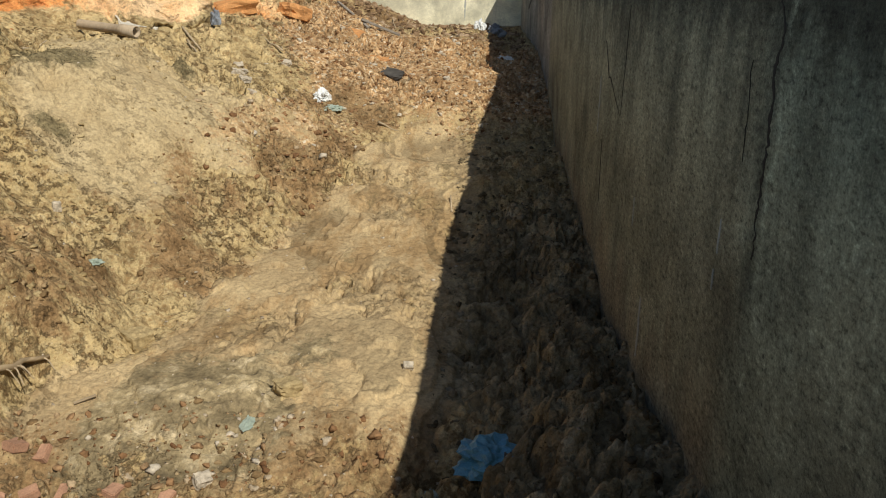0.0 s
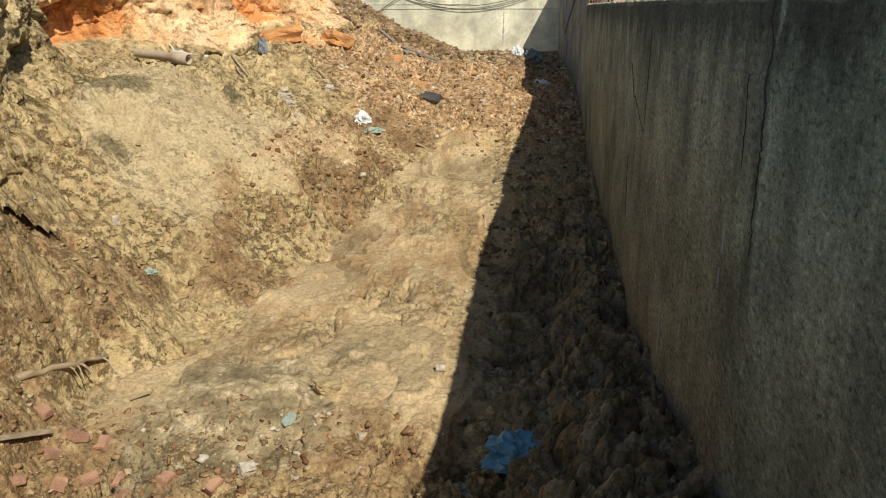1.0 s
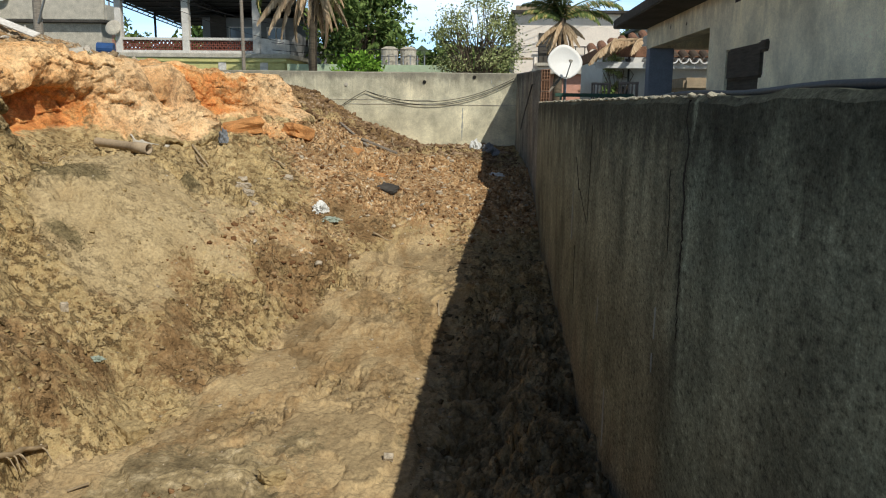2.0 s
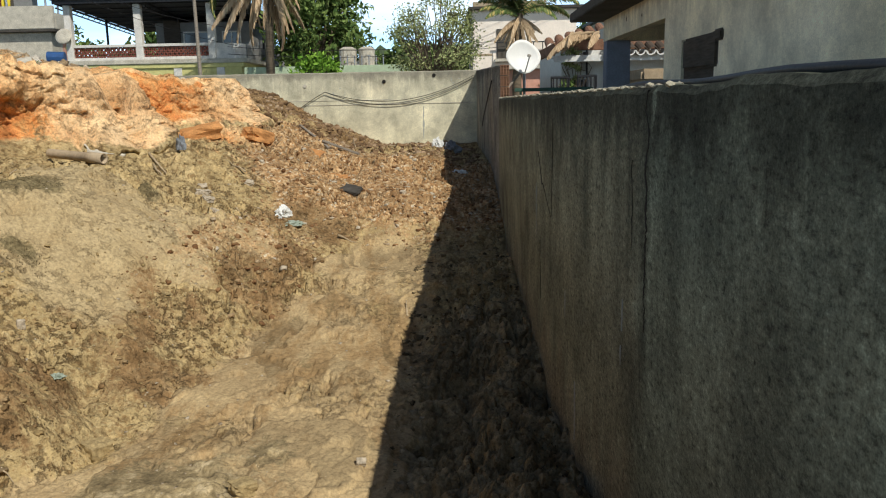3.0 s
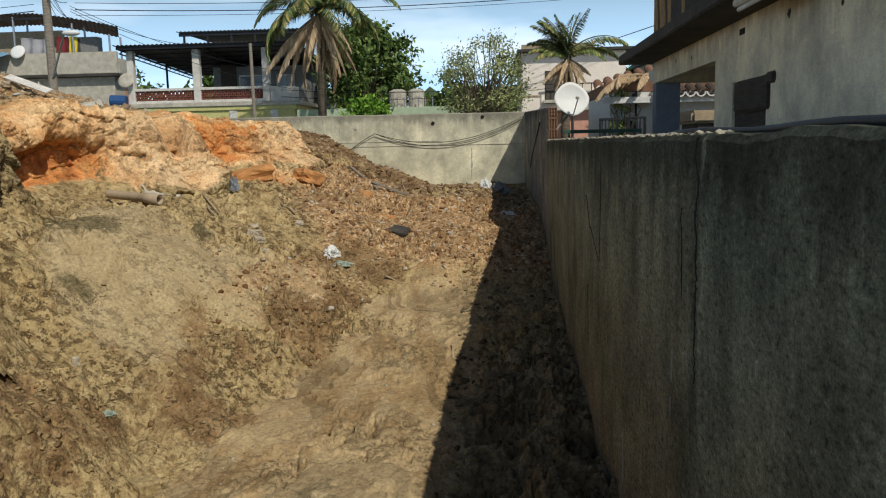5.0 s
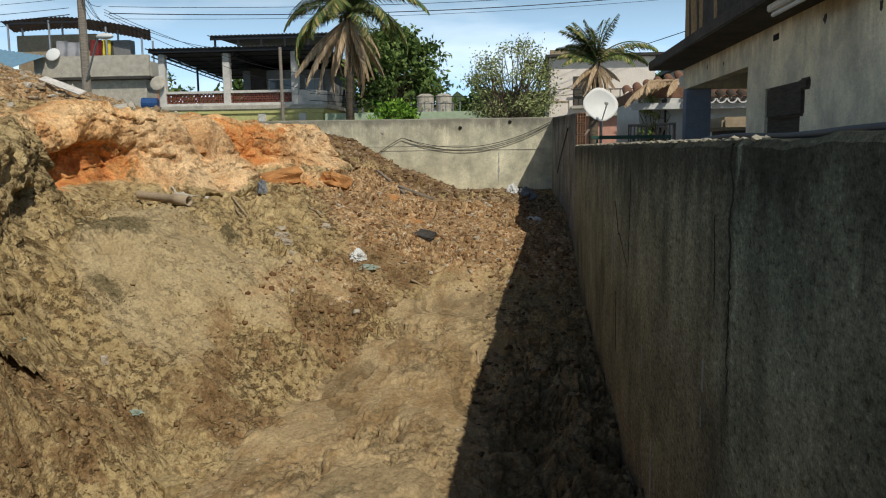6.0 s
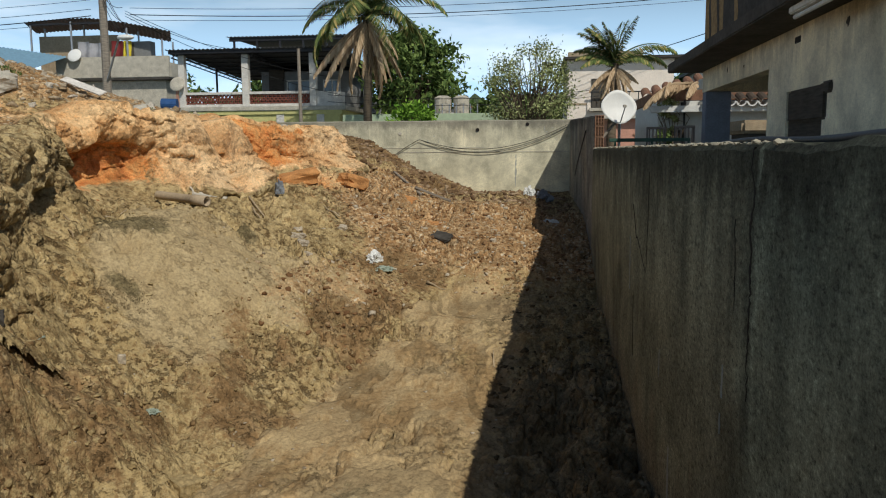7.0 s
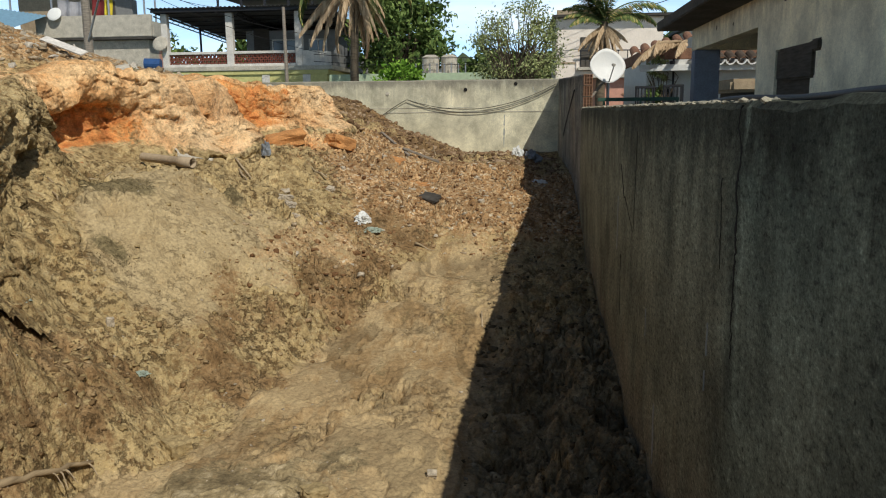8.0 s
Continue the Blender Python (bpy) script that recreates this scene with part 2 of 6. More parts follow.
def build_ground(material):
    xs, ys = ground_points()
    x, y = np.meshgrid(xs, ys)
    z, face, run, beyond = land(x, y)
    smooth, clay, rubble, wet, dark, wash = ground_masks(x, y, face, run, beyond)
    lot = step(-14, -12, x) * (1 - step(1.03, 1.06, x)) * step(-3, 0, y) * (1 - step(23.95, 24.0, y))
    bumps, tone = relief(x, y, z, smooth, rubble, face, wash)
    z = z + lot * bumps
    GRID.extend((xs, ys, z))
    # the cut face bulges sideways
    push = step(0.0, 0.25, face) * (1 - step(0.82, 1.0, face)) * lot
    lumps = 0.20 * fbm(y + 0.3 * x, z * 1.2, 0, 1.6, 3, 161)
    under = bell(y, 8.5, 0.5) * (1 - step(2.15, 2.4, z)) * 0.5
    dx = push * (0.22 * fbm(x * 0.5, y, z * 1.3, 1.1, 2, 91) + lumps - under)
    dy = push * (-0.20 * fbm(x * 0.5, y * 0.6, z * 1.3, 1.3, 2, 95) - lumps + 0.6 * under)
    # clods lean over their hollows
    loose = lot * (1 - smooth) * (1 - push)
    dx = dx + loose * 0.012 * fbm(x, y, 0, 9.0, 2, 97)
    dy = dy + loose * 0.012 * fbm(x, y, 0, 9.0, 2, 98)
    red = 0.7 * bell(x, -4.2, 0.9) * bell(y, 14.3, 0.8)
    peach = np.zeros(x.shape)
    grass_shade = np.clip(1.4 * bell(x, -4.75, 0.55) * bell(y, 9.2, 0.5) + bell(x, -4.15, 0.22) * bell(y, 8.05, 0.16) + bell(x, -4.55, 0.12) * bell(y, 7.55, 0.25) + 0.8 * bell(x, -4.35, 0.2) * bell(y, 9.0, 0.14) + 0.8 * bell(x, -3.7, 0.2) * bell(y, 10.4, 0.14), 0, 1)
    co = np.stack([x + dx, y + dy, z], -1).reshape(-1, 3)
    fields = dict(smooth=smooth, clay=clay, rubble=rubble, wet=wet, dark=dark, wash=wash, lot=lot, tone=tone, red=red, peach=peach, grass_shade=grass_shade)
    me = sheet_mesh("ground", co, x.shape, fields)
    me.materials.append(material)
    return tagged(new("ground", me), "excavated lot of tan clay soil with rough clods", "ground", kind="structure")


def ground_at(x, y):
    """Height of the finished ground at one place or many."""
    xs, ys, z = GRID
    i = np.clip(np.searchsorted(xs, x), 1, len(xs) - 1)
    j = np.clip(np.searchsorted(ys, y), 1, len(ys) - 1)
    fx, fy = (x - xs[i - 1]) / (xs[i] - xs[i - 1]), (y - ys[j - 1]) / (ys[j] - ys[j - 1])
    out = (z[j - 1, i - 1] * (1 - fx) + z[j - 1, i] * fx) * (1 - fy) + (z[j, i - 1] * (1 - fx) + z[j, i] * fx) * fy
    return float(out) if np.ndim(x) == 0 else out


def build_bank(material):
    """The steep cut face of clay: noses and hollows along the bank's line, undercut where the red clay has fallen out."""
    ys = np.linspace(4.8, 17.35, 900)
    line = bank_x(ys) + 0.30 * fbm(bank_x(ys) * 0.2, ys, 0, 0.9, 2, 21) + 0.55 * bell(ys, 12.9, 0.55) - 0.40 * bell(ys, 14.4, 0.6) + 0.30 * bell(ys, 15.9, 0.5) - 0.55 * bell(ys, 11.3, 0.8)
    line = np.convolve(np.pad(line, 12, "edge"), np.ones(25) / 25, "valid")
    slope = np.gradient(line, ys)
    out_x, out_y = 1 / np.hypot(1, slope), -slope / np.hypot(1, slope)
    h = np.linspace(0, 1, 110)
    off = np.interp(h, [0, 0.12, 0.28, 0.6, 0.74, 0.82, 1.0], [0.62, 0.34, 0.16, 0.10, 0.0, -0.14, -0.95])
    up = np.interp(h, [0, 0.12, 0.28, 0.6, 0.74, 0.82, 1.0], [-0.12, 0.14, 0.36, 0.80, 0.955, 1.0, 1.0])
    s, hh = np.meshgrid(ys, h, indexing="ij")
    along = np.cumsum(np.hypot(np.gradient(line), np.gradient(ys)))[:, None] + 0 * hh
    bx, ox, oy, off, up = line[:, None], out_x[:, None], out_y[:, None], off[None, :], up[None, :]
    foot = ground_at(line + 0.45 * out_x, ys + 0.45 * out_y)[:, None]
    brow = ground_at(line - 0.95 * out_x, ys - 0.95 * out_y)[:, None]
    brow = np.maximum(brow, foot + 0.25)
    z = foot + (brow - foot) * up
    on_face = step(0.03, 0.15, hh) * (1 - step(0.76, 0.9, hh))
    wa, wz = along + 0.14 * fbm(along, z, 0, 1.8, 3, 181), z + 0.14 * fbm(along, z, 5, 1.8, 3, 183)
    c1, v1 = chunks(wa, wz * 1.2, 1.5, 185, 0.5, 0.25)
    c2, v2 = chunks(wa, wz * 1.2, 4.2, 187, 0.7, 0.22)
    c3, v3 = chunks(wa, wz * 1.2, 11.0, 189, 0.8, 0.25)
    d = on_face * (0.13 * c1 + 0.055 * c2 + 0.028 * c3 + 0.12 * fbm(along, z, 0, 2.0, 4, 191)) + 0.20 * fbm(along, z, 9, 0.8, 2, 193) * on_face
    ledge = 0.60 + 0.10 * fbm(along, z * 0.3, 0, 1.8, 3, 195)
    hollow = bell(s, 11.35, 0.62) * step(0.10, 0.2, up) * (1 - step(ledge - 0.07, ledge, up))
    hollow = hollow + 0.55 * bell(s, 10.4, 0.22) * step(0.05, 0.15, up) * (1 - step(ledge - 0.2, ledge - 0.1, up))
    hollow = hollow + 1.1 * bell(s, 8.45, 0.42) * step(0.04, 0.12, up) * (1 - step(ledge - 0.15, ledge - 0.05, up))
    d = d - 0.28 * hollow + 0.10 * bell(s, 11.4, 0.7) * step(ledge - 0.03, ledge + 0.05, up) * (1 - step(0.85, 0.98, up))
    d = d + 0.35 * (bell(s, 12.7, 0.45) + 0.5 * bell(s, 15.8, 0.5)) * (1 - step(0.0, 0.75, up)) * step(0, 0.1, hh)
    d = d - 0.5 * step(17.0, 17.35, s)
    z = z + 0.03 * (1 - on_face) * step(0.76, 0.84, hh) * fbm(along, off * 3, 0, 5, 3, 197) + 0.05 * bell(hh, 0.84, 0.06) - 0.06 * step(0.95, 1.0, hh)
    z = z + on_face * 0.05 * fbm(along, z, 3, 3.0, 3, 199)
    co = np.stack([bx + ox * (off + d), s + oy * (off + d), z + 0 * d], -1).reshape(-1, 3)
    wob = fbm(along, z, 0, 1.4, 4, 201)
    clay = np.clip(step(0.06, 0.22, up) * (1 - step(0.88, 0.99, hh)) * (0.85 + 0.5 * wob), 0, 1) * step(9.7, 10.6, s)
    red = np.clip(1.5 * np.clip(hollow, 0, 1) * step(9.9, 10.5, s) + 1.15 * bell(s, 14.4, 0.85) * step(0.08, 0.3, up) * (1 - step(0.93, 1.0, up)) + 0.5 * bell(s, 13.9, 0.3) + 0.5 * bell(s, 12.0, 0.35) * bell(up, 0.4, 0.25) + 0.35 * step(0.0, 0.4, wob), 0, 1) * step(9.9, 10.5, s)
    peach = np.clip(bell(s, 12.75, 0.5) + bell(s, 16.0, 0.55), 0, 1)
    none = np.zeros(s.shape)
    # the near hollow's shade is put into the last mask as dark colour
    fields = dict(smooth=none, clay=clay, rubble=step(0.84, 0.92, hh) + 0 * s, wet=none, dark=none, wash=none, lot=none + 1, tone=(v1 - 0.5) * 0.3 + (v2 - 0.5) * 0.5 + (v3 - 0.5) * 0.5, red=red, peach=peach, grass_shade=0.9 * bell(s, 9.9, 0.3) * bell(up, 0.6, 0.25) + 0.6 * np.clip(hollow, 0, 1) * (s < 9.5))
    me = sheet_mesh("bank", co, s.shape, fields)
    me.materials.append(material)
    return tagged(new("bank", me), "steep cut bank of orange and peach clay, undercut", "earth bank", kind="structure")


# ---------------------------------------------------------------- materials
class Mat:
    """A node material with short calls."""

    def __init__(self, name, rough=0.9, metal=0.0, spec=0.3):
        self.m = bpy.data.materials.new(name)
        self.m.use_nodes = True
        self.t = self.m.node_tree
        self.b = self.t.nodes["Principled BSDF"]
        self.b.inputs["Roughness"].default_value = rough
        self.b.inputs["Metallic"].default_value = metal
        self.b.inputs["Specular IOR Level"].default_value = spec
        self.co = self.t.nodes.new("ShaderNodeTexCoord").outputs["Object"]

    def put(self, socket, value):
        if hasattr(value, "is_output"):
            self.t.links.new(value, socket)
        elif isinstance(value, tuple) and len(value) == 3 and socket.type == "RGBA":
            socket.default_value = (*value, 1)
        else:
            socket.default_value = value

    def mapped(self, scale=(1, 1, 1), src=None):
        n = self.t.nodes.new("ShaderNodeMapping")
        n.inputs["Scale"].default_value = scale
        self.put(n.inputs["Vector"], src or self.co)
        return n.outputs["Vector"]

    def noise(self, scale, detail=5, rough=0.55, src=None, dist=0.0):
        n = self.t.nodes.new("ShaderNodeTexNoise")
        self.put(n.inputs["Vector"], src or self.co)
        n.inputs["Scale"].default_value, n.inputs["Detail"].default_value = scale, detail
        n.inputs["Roughness"].default_value, n.inputs["Distortion"].default_value = rough, dist
        return n.outputs["Fac"]

    def cells(self, scale, src=None, out="Distance", feature="F1"):
        n = self.t.nodes.new("ShaderNodeTexVoronoi")
        n.feature = feature
        self.put(n.inputs["Vector"], src or self.co)
        n.inputs["Scale"].default_value = scale
        return n.outputs[out]

    def ramp(self, fac, *stops):
        n = self.t.nodes.new("ShaderNodeValToRGB")
        el = n.color_ramp.elements
        while len(el) < len(stops):
            el.new(0.5)
        for e, (p, c) in zip(el, stops):
            e.position, e.color = p, (*c, 1) if isinstance(c, tuple) else (c, c, c, 1)
        self.put(n.inputs["Fac"], fac)
        return n.outputs["Color"]

    def mix(self, fac, a, b, mode="MIX"):
        n = self.t.nodes.new("ShaderNodeMixRGB")
        n.blend_type = mode
        self.put(n.inputs["Fac"], fac), self.put(n.inputs["Color1"], a), self.put(n.inputs["Color2"], b)
        return n.outputs["Color"]

    def math(self, op, a, b=0.0, clamp=False):
        n = self.t.nodes.new("ShaderNodeMath")
        n.operation, n.use_clamp = op, clamp
        self.put(n.inputs[0], a), self.put(n.inputs[1], b)
        return n.outputs["Value"]

    def attr(self, name):
        n = self.t.nodes.new("ShaderNodeAttribute")
        n.attribute_name = name
        return n.outputs["Fac"]

    def axis(self, which):
        n = self.t.nodes.new("ShaderNodeSeparateXYZ")
        self.put(n.inputs["Vector"], self.co)
        return n.outputs[which]

    def piece(self):
        return self.t.nodes.new("ShaderNodeObjectInfo").outputs["Random"]

    def island(self):
        return self.t.nodes.new("ShaderNodeNewGeometry").outputs["Random Per Island"]

    def color(self, c):
        self.put(self.b.inputs["Base Color"], c)
        return self

    def rough(self, r):
        self.put(self.b.inputs["Roughness"], r)
        return self

    def bump(self, height, strength=0.5, dist=0.02):
        n = self.t.nodes.new("ShaderNodeBump")
        n.inputs["Strength"].default_value, n.inputs["Distance"].default_value = strength, dist
        self.put(n.inputs["Height"], height)
        self.t.links.new(n.outputs["Normal"], self.b.inputs["Normal"])
        return self


def plain(name, c, rough=0.8, metal=0.0, vary=0.25, scale=6.0, bump=0.15, spec=0.3):
    """Paint, plaster, metal: one colour with soft blotches and fine grain."""
    k = Mat(name, rough, metal, spec)
    dull = tuple(v * (1 - vary) for v in c)
    lit = tuple(min(v * (1 + vary * 0.5), 0.95) for v in c)
    f = k.mix(0.5, k.noise(scale, 4), k.noise(scale * 7, 4))
    k.color(k.ramp(f, (0.32, dull), (0.68, lit)))
    if bump:
        k.bump(k.noise(scale * 9, 5), bump, 0.01)
    return k.m


def soil_material():
    k = Mat("soil", 0.95, spec=0.15)
    n1, n2, n3 = k.noise(0.9, 5), k.noise(5.0, 8, 0.68), k.noise(30, 6, 0.72)
    edge = k.math("ADD", k.math("MULTIPLY", k.math("SUBTRACT", k.noise(3.6, 8, 0.72), 0.5), 1.3), k.math("MULTIPLY", k.math("SUBTRACT", k.noise(17, 5, 0.7), 0.5), 1.1))

    def broken(name, lo=0.38, hi=0.62, gain=1.0):
        return k.math("MULTIPLY", k.ramp(k.math("ADD", k.attr(name), edge), (lo, 0.0), (hi, 1.0)), gain)

    tan = k.ramp(n1, (0.33, (0.356, 0.261, 0.122)), (0.66, (0.455, 0.347, 0.175)))
    tan = k.mix(k.ramp(n2, (0.50, 0.0), (0.63, 0.75)), tan, (0.198, 0.125, 0.053))
    tan = k.mix(k.ramp(k.noise(7.0, 6, 0.65), (0.56, 0.0), (0.66, 0.75)), tan, (0.462, 0.370, 0.205))
    tan = k.mix(k.ramp(k.noise(15, 7, 0.72), (0.53, 0.0), (0.60, 0.75)), tan, (0.17, 0.105, 0.045))
    tan = k.mix(k.ramp(k.noise(42, 4, 0.6), (0.60, 0.0), (0.68, 0.6)), tan, (0.55, 0.44, 0.26))
    silt = k.ramp(k.noise(2.2, 6, 0.6), (0.35, (0.304, 0.221, 0.119)), (0.65, (0.396, 0.300, 0.165)))
    silt = k.mix(k.ramp(k.noise(1.1, 9, 0.70, k.mapped((1.6, 0.7, 1))), (0.50, 0.0), (0.58, 0.7)), silt, (0.238, 0.149, 0.066))
    silt = k.mix(k.ramp(k.noise(2.6, 8, 0.7, k.mapped((1.2, 0.6, 1))), (0.60, 0.0), (0.66, 0.6)), silt, (0.132, 0.109, 0.056))
    col = k.mix(broken("smooth", 0.30, 0.60, 0.95), tan, silt)
    col = k.mix(broken("wash", 0.38, 0.66, 0.6), col, k.ramp(k.noise(2.0, 7, 0.65), (0.35, (0.396, 0.307, 0.165)), (0.62, (0.475, 0.380, 0.218))))
    rub = k.ramp(k.cells(26, out="Color"), (0.15, (0.304, 0.160, 0.068)), (0.45, (0.470, 0.284, 0.137)), (0.75, (0.577, 0.409, 0.228)), (0.96, (0.668, 0.599, 0.455)))
    rub = k.mix(k.ramp(n2, (0.40, 0.7), (0.52, 0.0)), rub, (0.218, 0.119, 0.050))
    col = k.mix(broken("rubble", 0.35, 0.75, 0.88), col, rub)
    clay = k.ramp(k.noise(1.8, 8, 0.66), (0.34, (0.42, 0.20, 0.075)), (0.45, (0.62, 0.355, 0.155)), (0.56, (0.71, 0.475, 0.245)))
    clay = k.mix(k.math("MULTIPLY", k.attr("peach"), 0.5), clay, k.ramp(n2, (0.35, (0.605, 0.423, 0.234)), (0.62, (0.696, 0.536, 0.340))))
    col = k.mix(broken("clay", 0.30, 0.62), col, clay)
    col = k.mix(broken("red", 0.42, 0.72, 0.9), col, k.ramp(n2, (0.34, (0.403, 0.126, 0.034)), (0.50, (0.588, 0.235, 0.067)), (0.68, (0.689, 0.378, 0.143))))
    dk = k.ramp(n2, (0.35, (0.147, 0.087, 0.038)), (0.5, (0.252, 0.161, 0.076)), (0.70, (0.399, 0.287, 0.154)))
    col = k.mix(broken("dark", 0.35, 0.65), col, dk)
    # wet mud, and the dark colour that deepens the wall's shadow strip
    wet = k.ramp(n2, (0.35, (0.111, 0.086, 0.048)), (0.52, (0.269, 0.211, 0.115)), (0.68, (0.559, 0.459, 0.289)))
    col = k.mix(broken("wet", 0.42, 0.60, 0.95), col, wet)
    # matted dead grass, and shade painted into the bank's near hollow
    col = k.mix(broken("grass_shade", 0.40, 0.70, 0.85), col, k.ramp(k.noise(22, 6, 0.75), (0.36, (0.05, 0.042, 0.022)), (0.62, (0.23, 0.185, 0.095))))
    # broken crust: patches of dark crumbs, the hollows' shade put into the colour
    loose = k.math("SUBTRACT", 1.0, k.math("MAXIMUM", k.math("MULTIPLY", k.attr("smooth"), 0.92), k.math("MULTIPLY", k.attr("clay"), 0.6)))
    grain = k.noise(10, 8, 0.74)
    field = k.ramp(k.noise(1.5, 6, 0.68), (0.44, 0.15), (0.56, 1.0))
    crumbs = k.math("MULTIPLY", k.math("MULTIPLY", k.ramp(grain, (0.525, 0.0), (0.585, 1.0)), field), loose)
    col = k.mix(k.math("MULTIPLY", crumbs, 0.6), col, k.mix(0.55, col, (0.10, 0.062, 0.028)))
    col = k.mix(k.math("MULTIPLY", crumbs, 0.42), col, (0.17, 0.105, 0.045))
    pebble = k.ramp(k.cells(30), (0.10, 1.0), (0.16, 0.0))
    pick = k.ramp(k.cells(30, out="Color"), (0.86, 0.0), (0.90, 1.0))
    col = k.mix(k.math("MULTIPLY", k.math("MULTIPLY", pebble, pick), 0.8), col, (0.528, 0.448, 0.320))
    # each lump has dried to its own shade
    col = k.mix(1.0, col, k.ramp(k.math("ADD", k.math("MULTIPLY", k.attr("tone"), 0.5), 0.5), (0.15, 0.68), (0.5, 1.0), (0.85, 1.30)), "MULTIPLY")
    col = k.mix(1.0, col, k.ramp(n3, (0.32, 0.72), (0.5, 1.13), (0.68, 1.45)), "MULTIPLY")
    far = k.ramp(k.noise(0.05, 3), (0.4, (0.10, 0.11, 0.06)), (0.6, (0.22, 0.19, 0.14)))
    col = k.mix(k.attr("lot"), far, col)
    k.color(col)
    k.rough(k.mix(k.attr("wet"), (0.96, 0.96, 0.96), (0.6, 0.6, 0.6)))
    h = k.math("ADD", k.math("MULTIPLY", crumbs, -1.3), k.math("ADD", k.math("MULTIPLY", k.math("MULTIPLY", k.noise(13, 4, 0.55), loose), 3.2), k.math("MULTIPLY", k.noise(45, 3, 0.5), 0.6)))
    k.bump(h, 0.9, 0.02)
    return k.m


def plaster_wall_material(name, base, stain, warm, top, axis_v=1, drip=0.2, pit=1.0, patch=None):
    """Rough cement render with drip streaks, blotches and darkened coping; top is the wall's height."""
    k = Mat(name, 0.93, spec=0.2)
    streak = k.noise(2.6, 7, 0.7, k.mapped((1, 1.7, 0.30) if axis_v else (1.7, 1, 0.30)), 0.6)
    fine = k.noise(75, 5, 0.8)
    blotch = k.noise(1.1, 7, 0.66)
    z = k.axis("Z")
    col = k.ramp(blotch, (0.32, tuple(v * 0.68 for v in base)), (0.68, tuple(v * 1.22 for v in base)))
    col = k.mix(k.ramp(k.noise(0.55, 4), (0.47, 0.0), (0.68, 0.6)), col, warm)
    if patch:
        # an older brown render coat begins at the long crack, redder towards the ground where earth has splashed
        side = k.math("ADD", k.math("SUBTRACT", k.axis("Y"), patch), k.math("MULTIPLY", k.math("SUBTRACT", k.noise(2.5, 6), 0.5), 0.7))
        older = k.ramp(side, (0.0, 0.0), (0.25, 1.0))
        col = k.mix(k.math("MULTIPLY", older, 0.75), col, k.ramp(k.noise(1.6, 7, 0.66, k.mapped((1, 1.6, 0.7))), (0.35, tuple(v * 0.72 for v in warm)), (0.65, tuple(v * 1.15 for v in warm))))
        splash = k.ramp(k.math("ADD", k.math("MULTIPLY", z, -0.55), k.math("MULTIPLY", k.noise(1.3, 6, 0.65, k.mapped((1, 2.0, 0.6))), 1.1)), (-0.05, 0.0), (0.0, 0.0), (0.25, 1.0))
        col = k.mix(k.math("MULTIPLY", k.math("MULTIPLY", splash, older), 0.35), col, (0.25, 0.17, 0.105))
    near_top = k.math("MULTIPLY", k.math("SUBTRACT", z, top - 0.85), 1.18, True)
    run = k.math("MULTIPLY", k.ramp(k.math("ADD", streak, k.math("MULTIPLY", near_top, drip)), (0.50, 0.0), (0.62, 0.95)), k.math("ADD", k.math("MULTIPLY", near_top, 0.55), 0.10, True))
    col = k.mix(run, col, stain)
    # soot and moss right under the coping, with a ragged lower edge
    rim = k.ramp(k.math("ADD", k.math("SUBTRACT", z, top - 0.30), k.math("MULTIPLY", k.math("SUBTRACT", k.noise(3.2, 7, 0.7, k.mapped((1, 1, 0.45) if axis_v else (1, 1, 0.45))), 0.5), 0.9)), (0.02, 0.0), (0.20, 0.85))
    col = k.mix(rim, col, stain)
    if patch:
        # water stains running down the long crack and beside it
        wander_y = k.math("MULTIPLY", k.math("SUBTRACT", k.noise(3.0, 5), 0.5), 0.14)
        for at, wide, most in ((patch, 0.10, 0.8), (patch + 0.33, 0.07, 0.6), (patch - 0.42, 0.20, 0.5), (patch + 1.5, 0.13, 0.45), (patch + 3.1, 0.18, 0.5)):
            gap = k.math("ABSOLUTE", k.math("ADD", k.math("SUBTRACT", k.axis("Y"), at), wander_y))
            down = k.ramp(k.math("ADD", k.math("SUBTRACT", z, 1.45 if at == patch else 1.75), k.math("MULTIPLY", k.noise(5.0, 5), 0.4)), (0.15, 0.0), (0.65, 1.0))
            seep = k.math("MULTIPLY", k.ramp(gap, (wide * 0.2, most), (wide, 0.0)), k.math("MULTIPLY", down, k.ramp(k.noise(9.0, 6, 0.7), (0.35, 0.45), (0.6, 1.0))))
            col = k.mix(seep, col, stain)
        pale = k.math("ABSOLUTE", k.math("ADD", k.math("SUBTRACT", k.axis("Y"), patch - 0.10), wander_y))
        col = k.mix(k.math("MULTIPLY", k.ramp(pale, (0.008, 0.7), (0.05, 0.0)), k.ramp(k.noise(7.0, 6, 0.7), (0.50, 0.0), (0.62, 1.0))), col, tuple(v * 1.7 for v in base))
    chalk = k.ramp(k.noise(2.4, 5, 0.65, k.mapped((1, 4.0, 0.5) if axis_v else (4.0, 1, 0.5))), (0.70, 0.0), (0.78, 0.45))
    col = k.mix(chalk, col, tuple(min(v * 1.6, 0.8) for v in base))
    grit = k.ramp(k.noise(34, 6, 0.75, k.mapped((1, 0.5, 1) if axis_v else (1, 1, 1))), (0.37, 0.35), (0.47, 0.92), (0.55, 1.05), (0.66, 1.75))
    col = k.mix(pit * 0.9, col, grit, "MULTIPLY")
    col = k.mix(1.0, col, k.ramp(fine, (0.3, 0.45 + 0.4 * (1 - pit)), (0.7, 1.55 - 0.37 * (1 - pit))), "MULTIPLY")
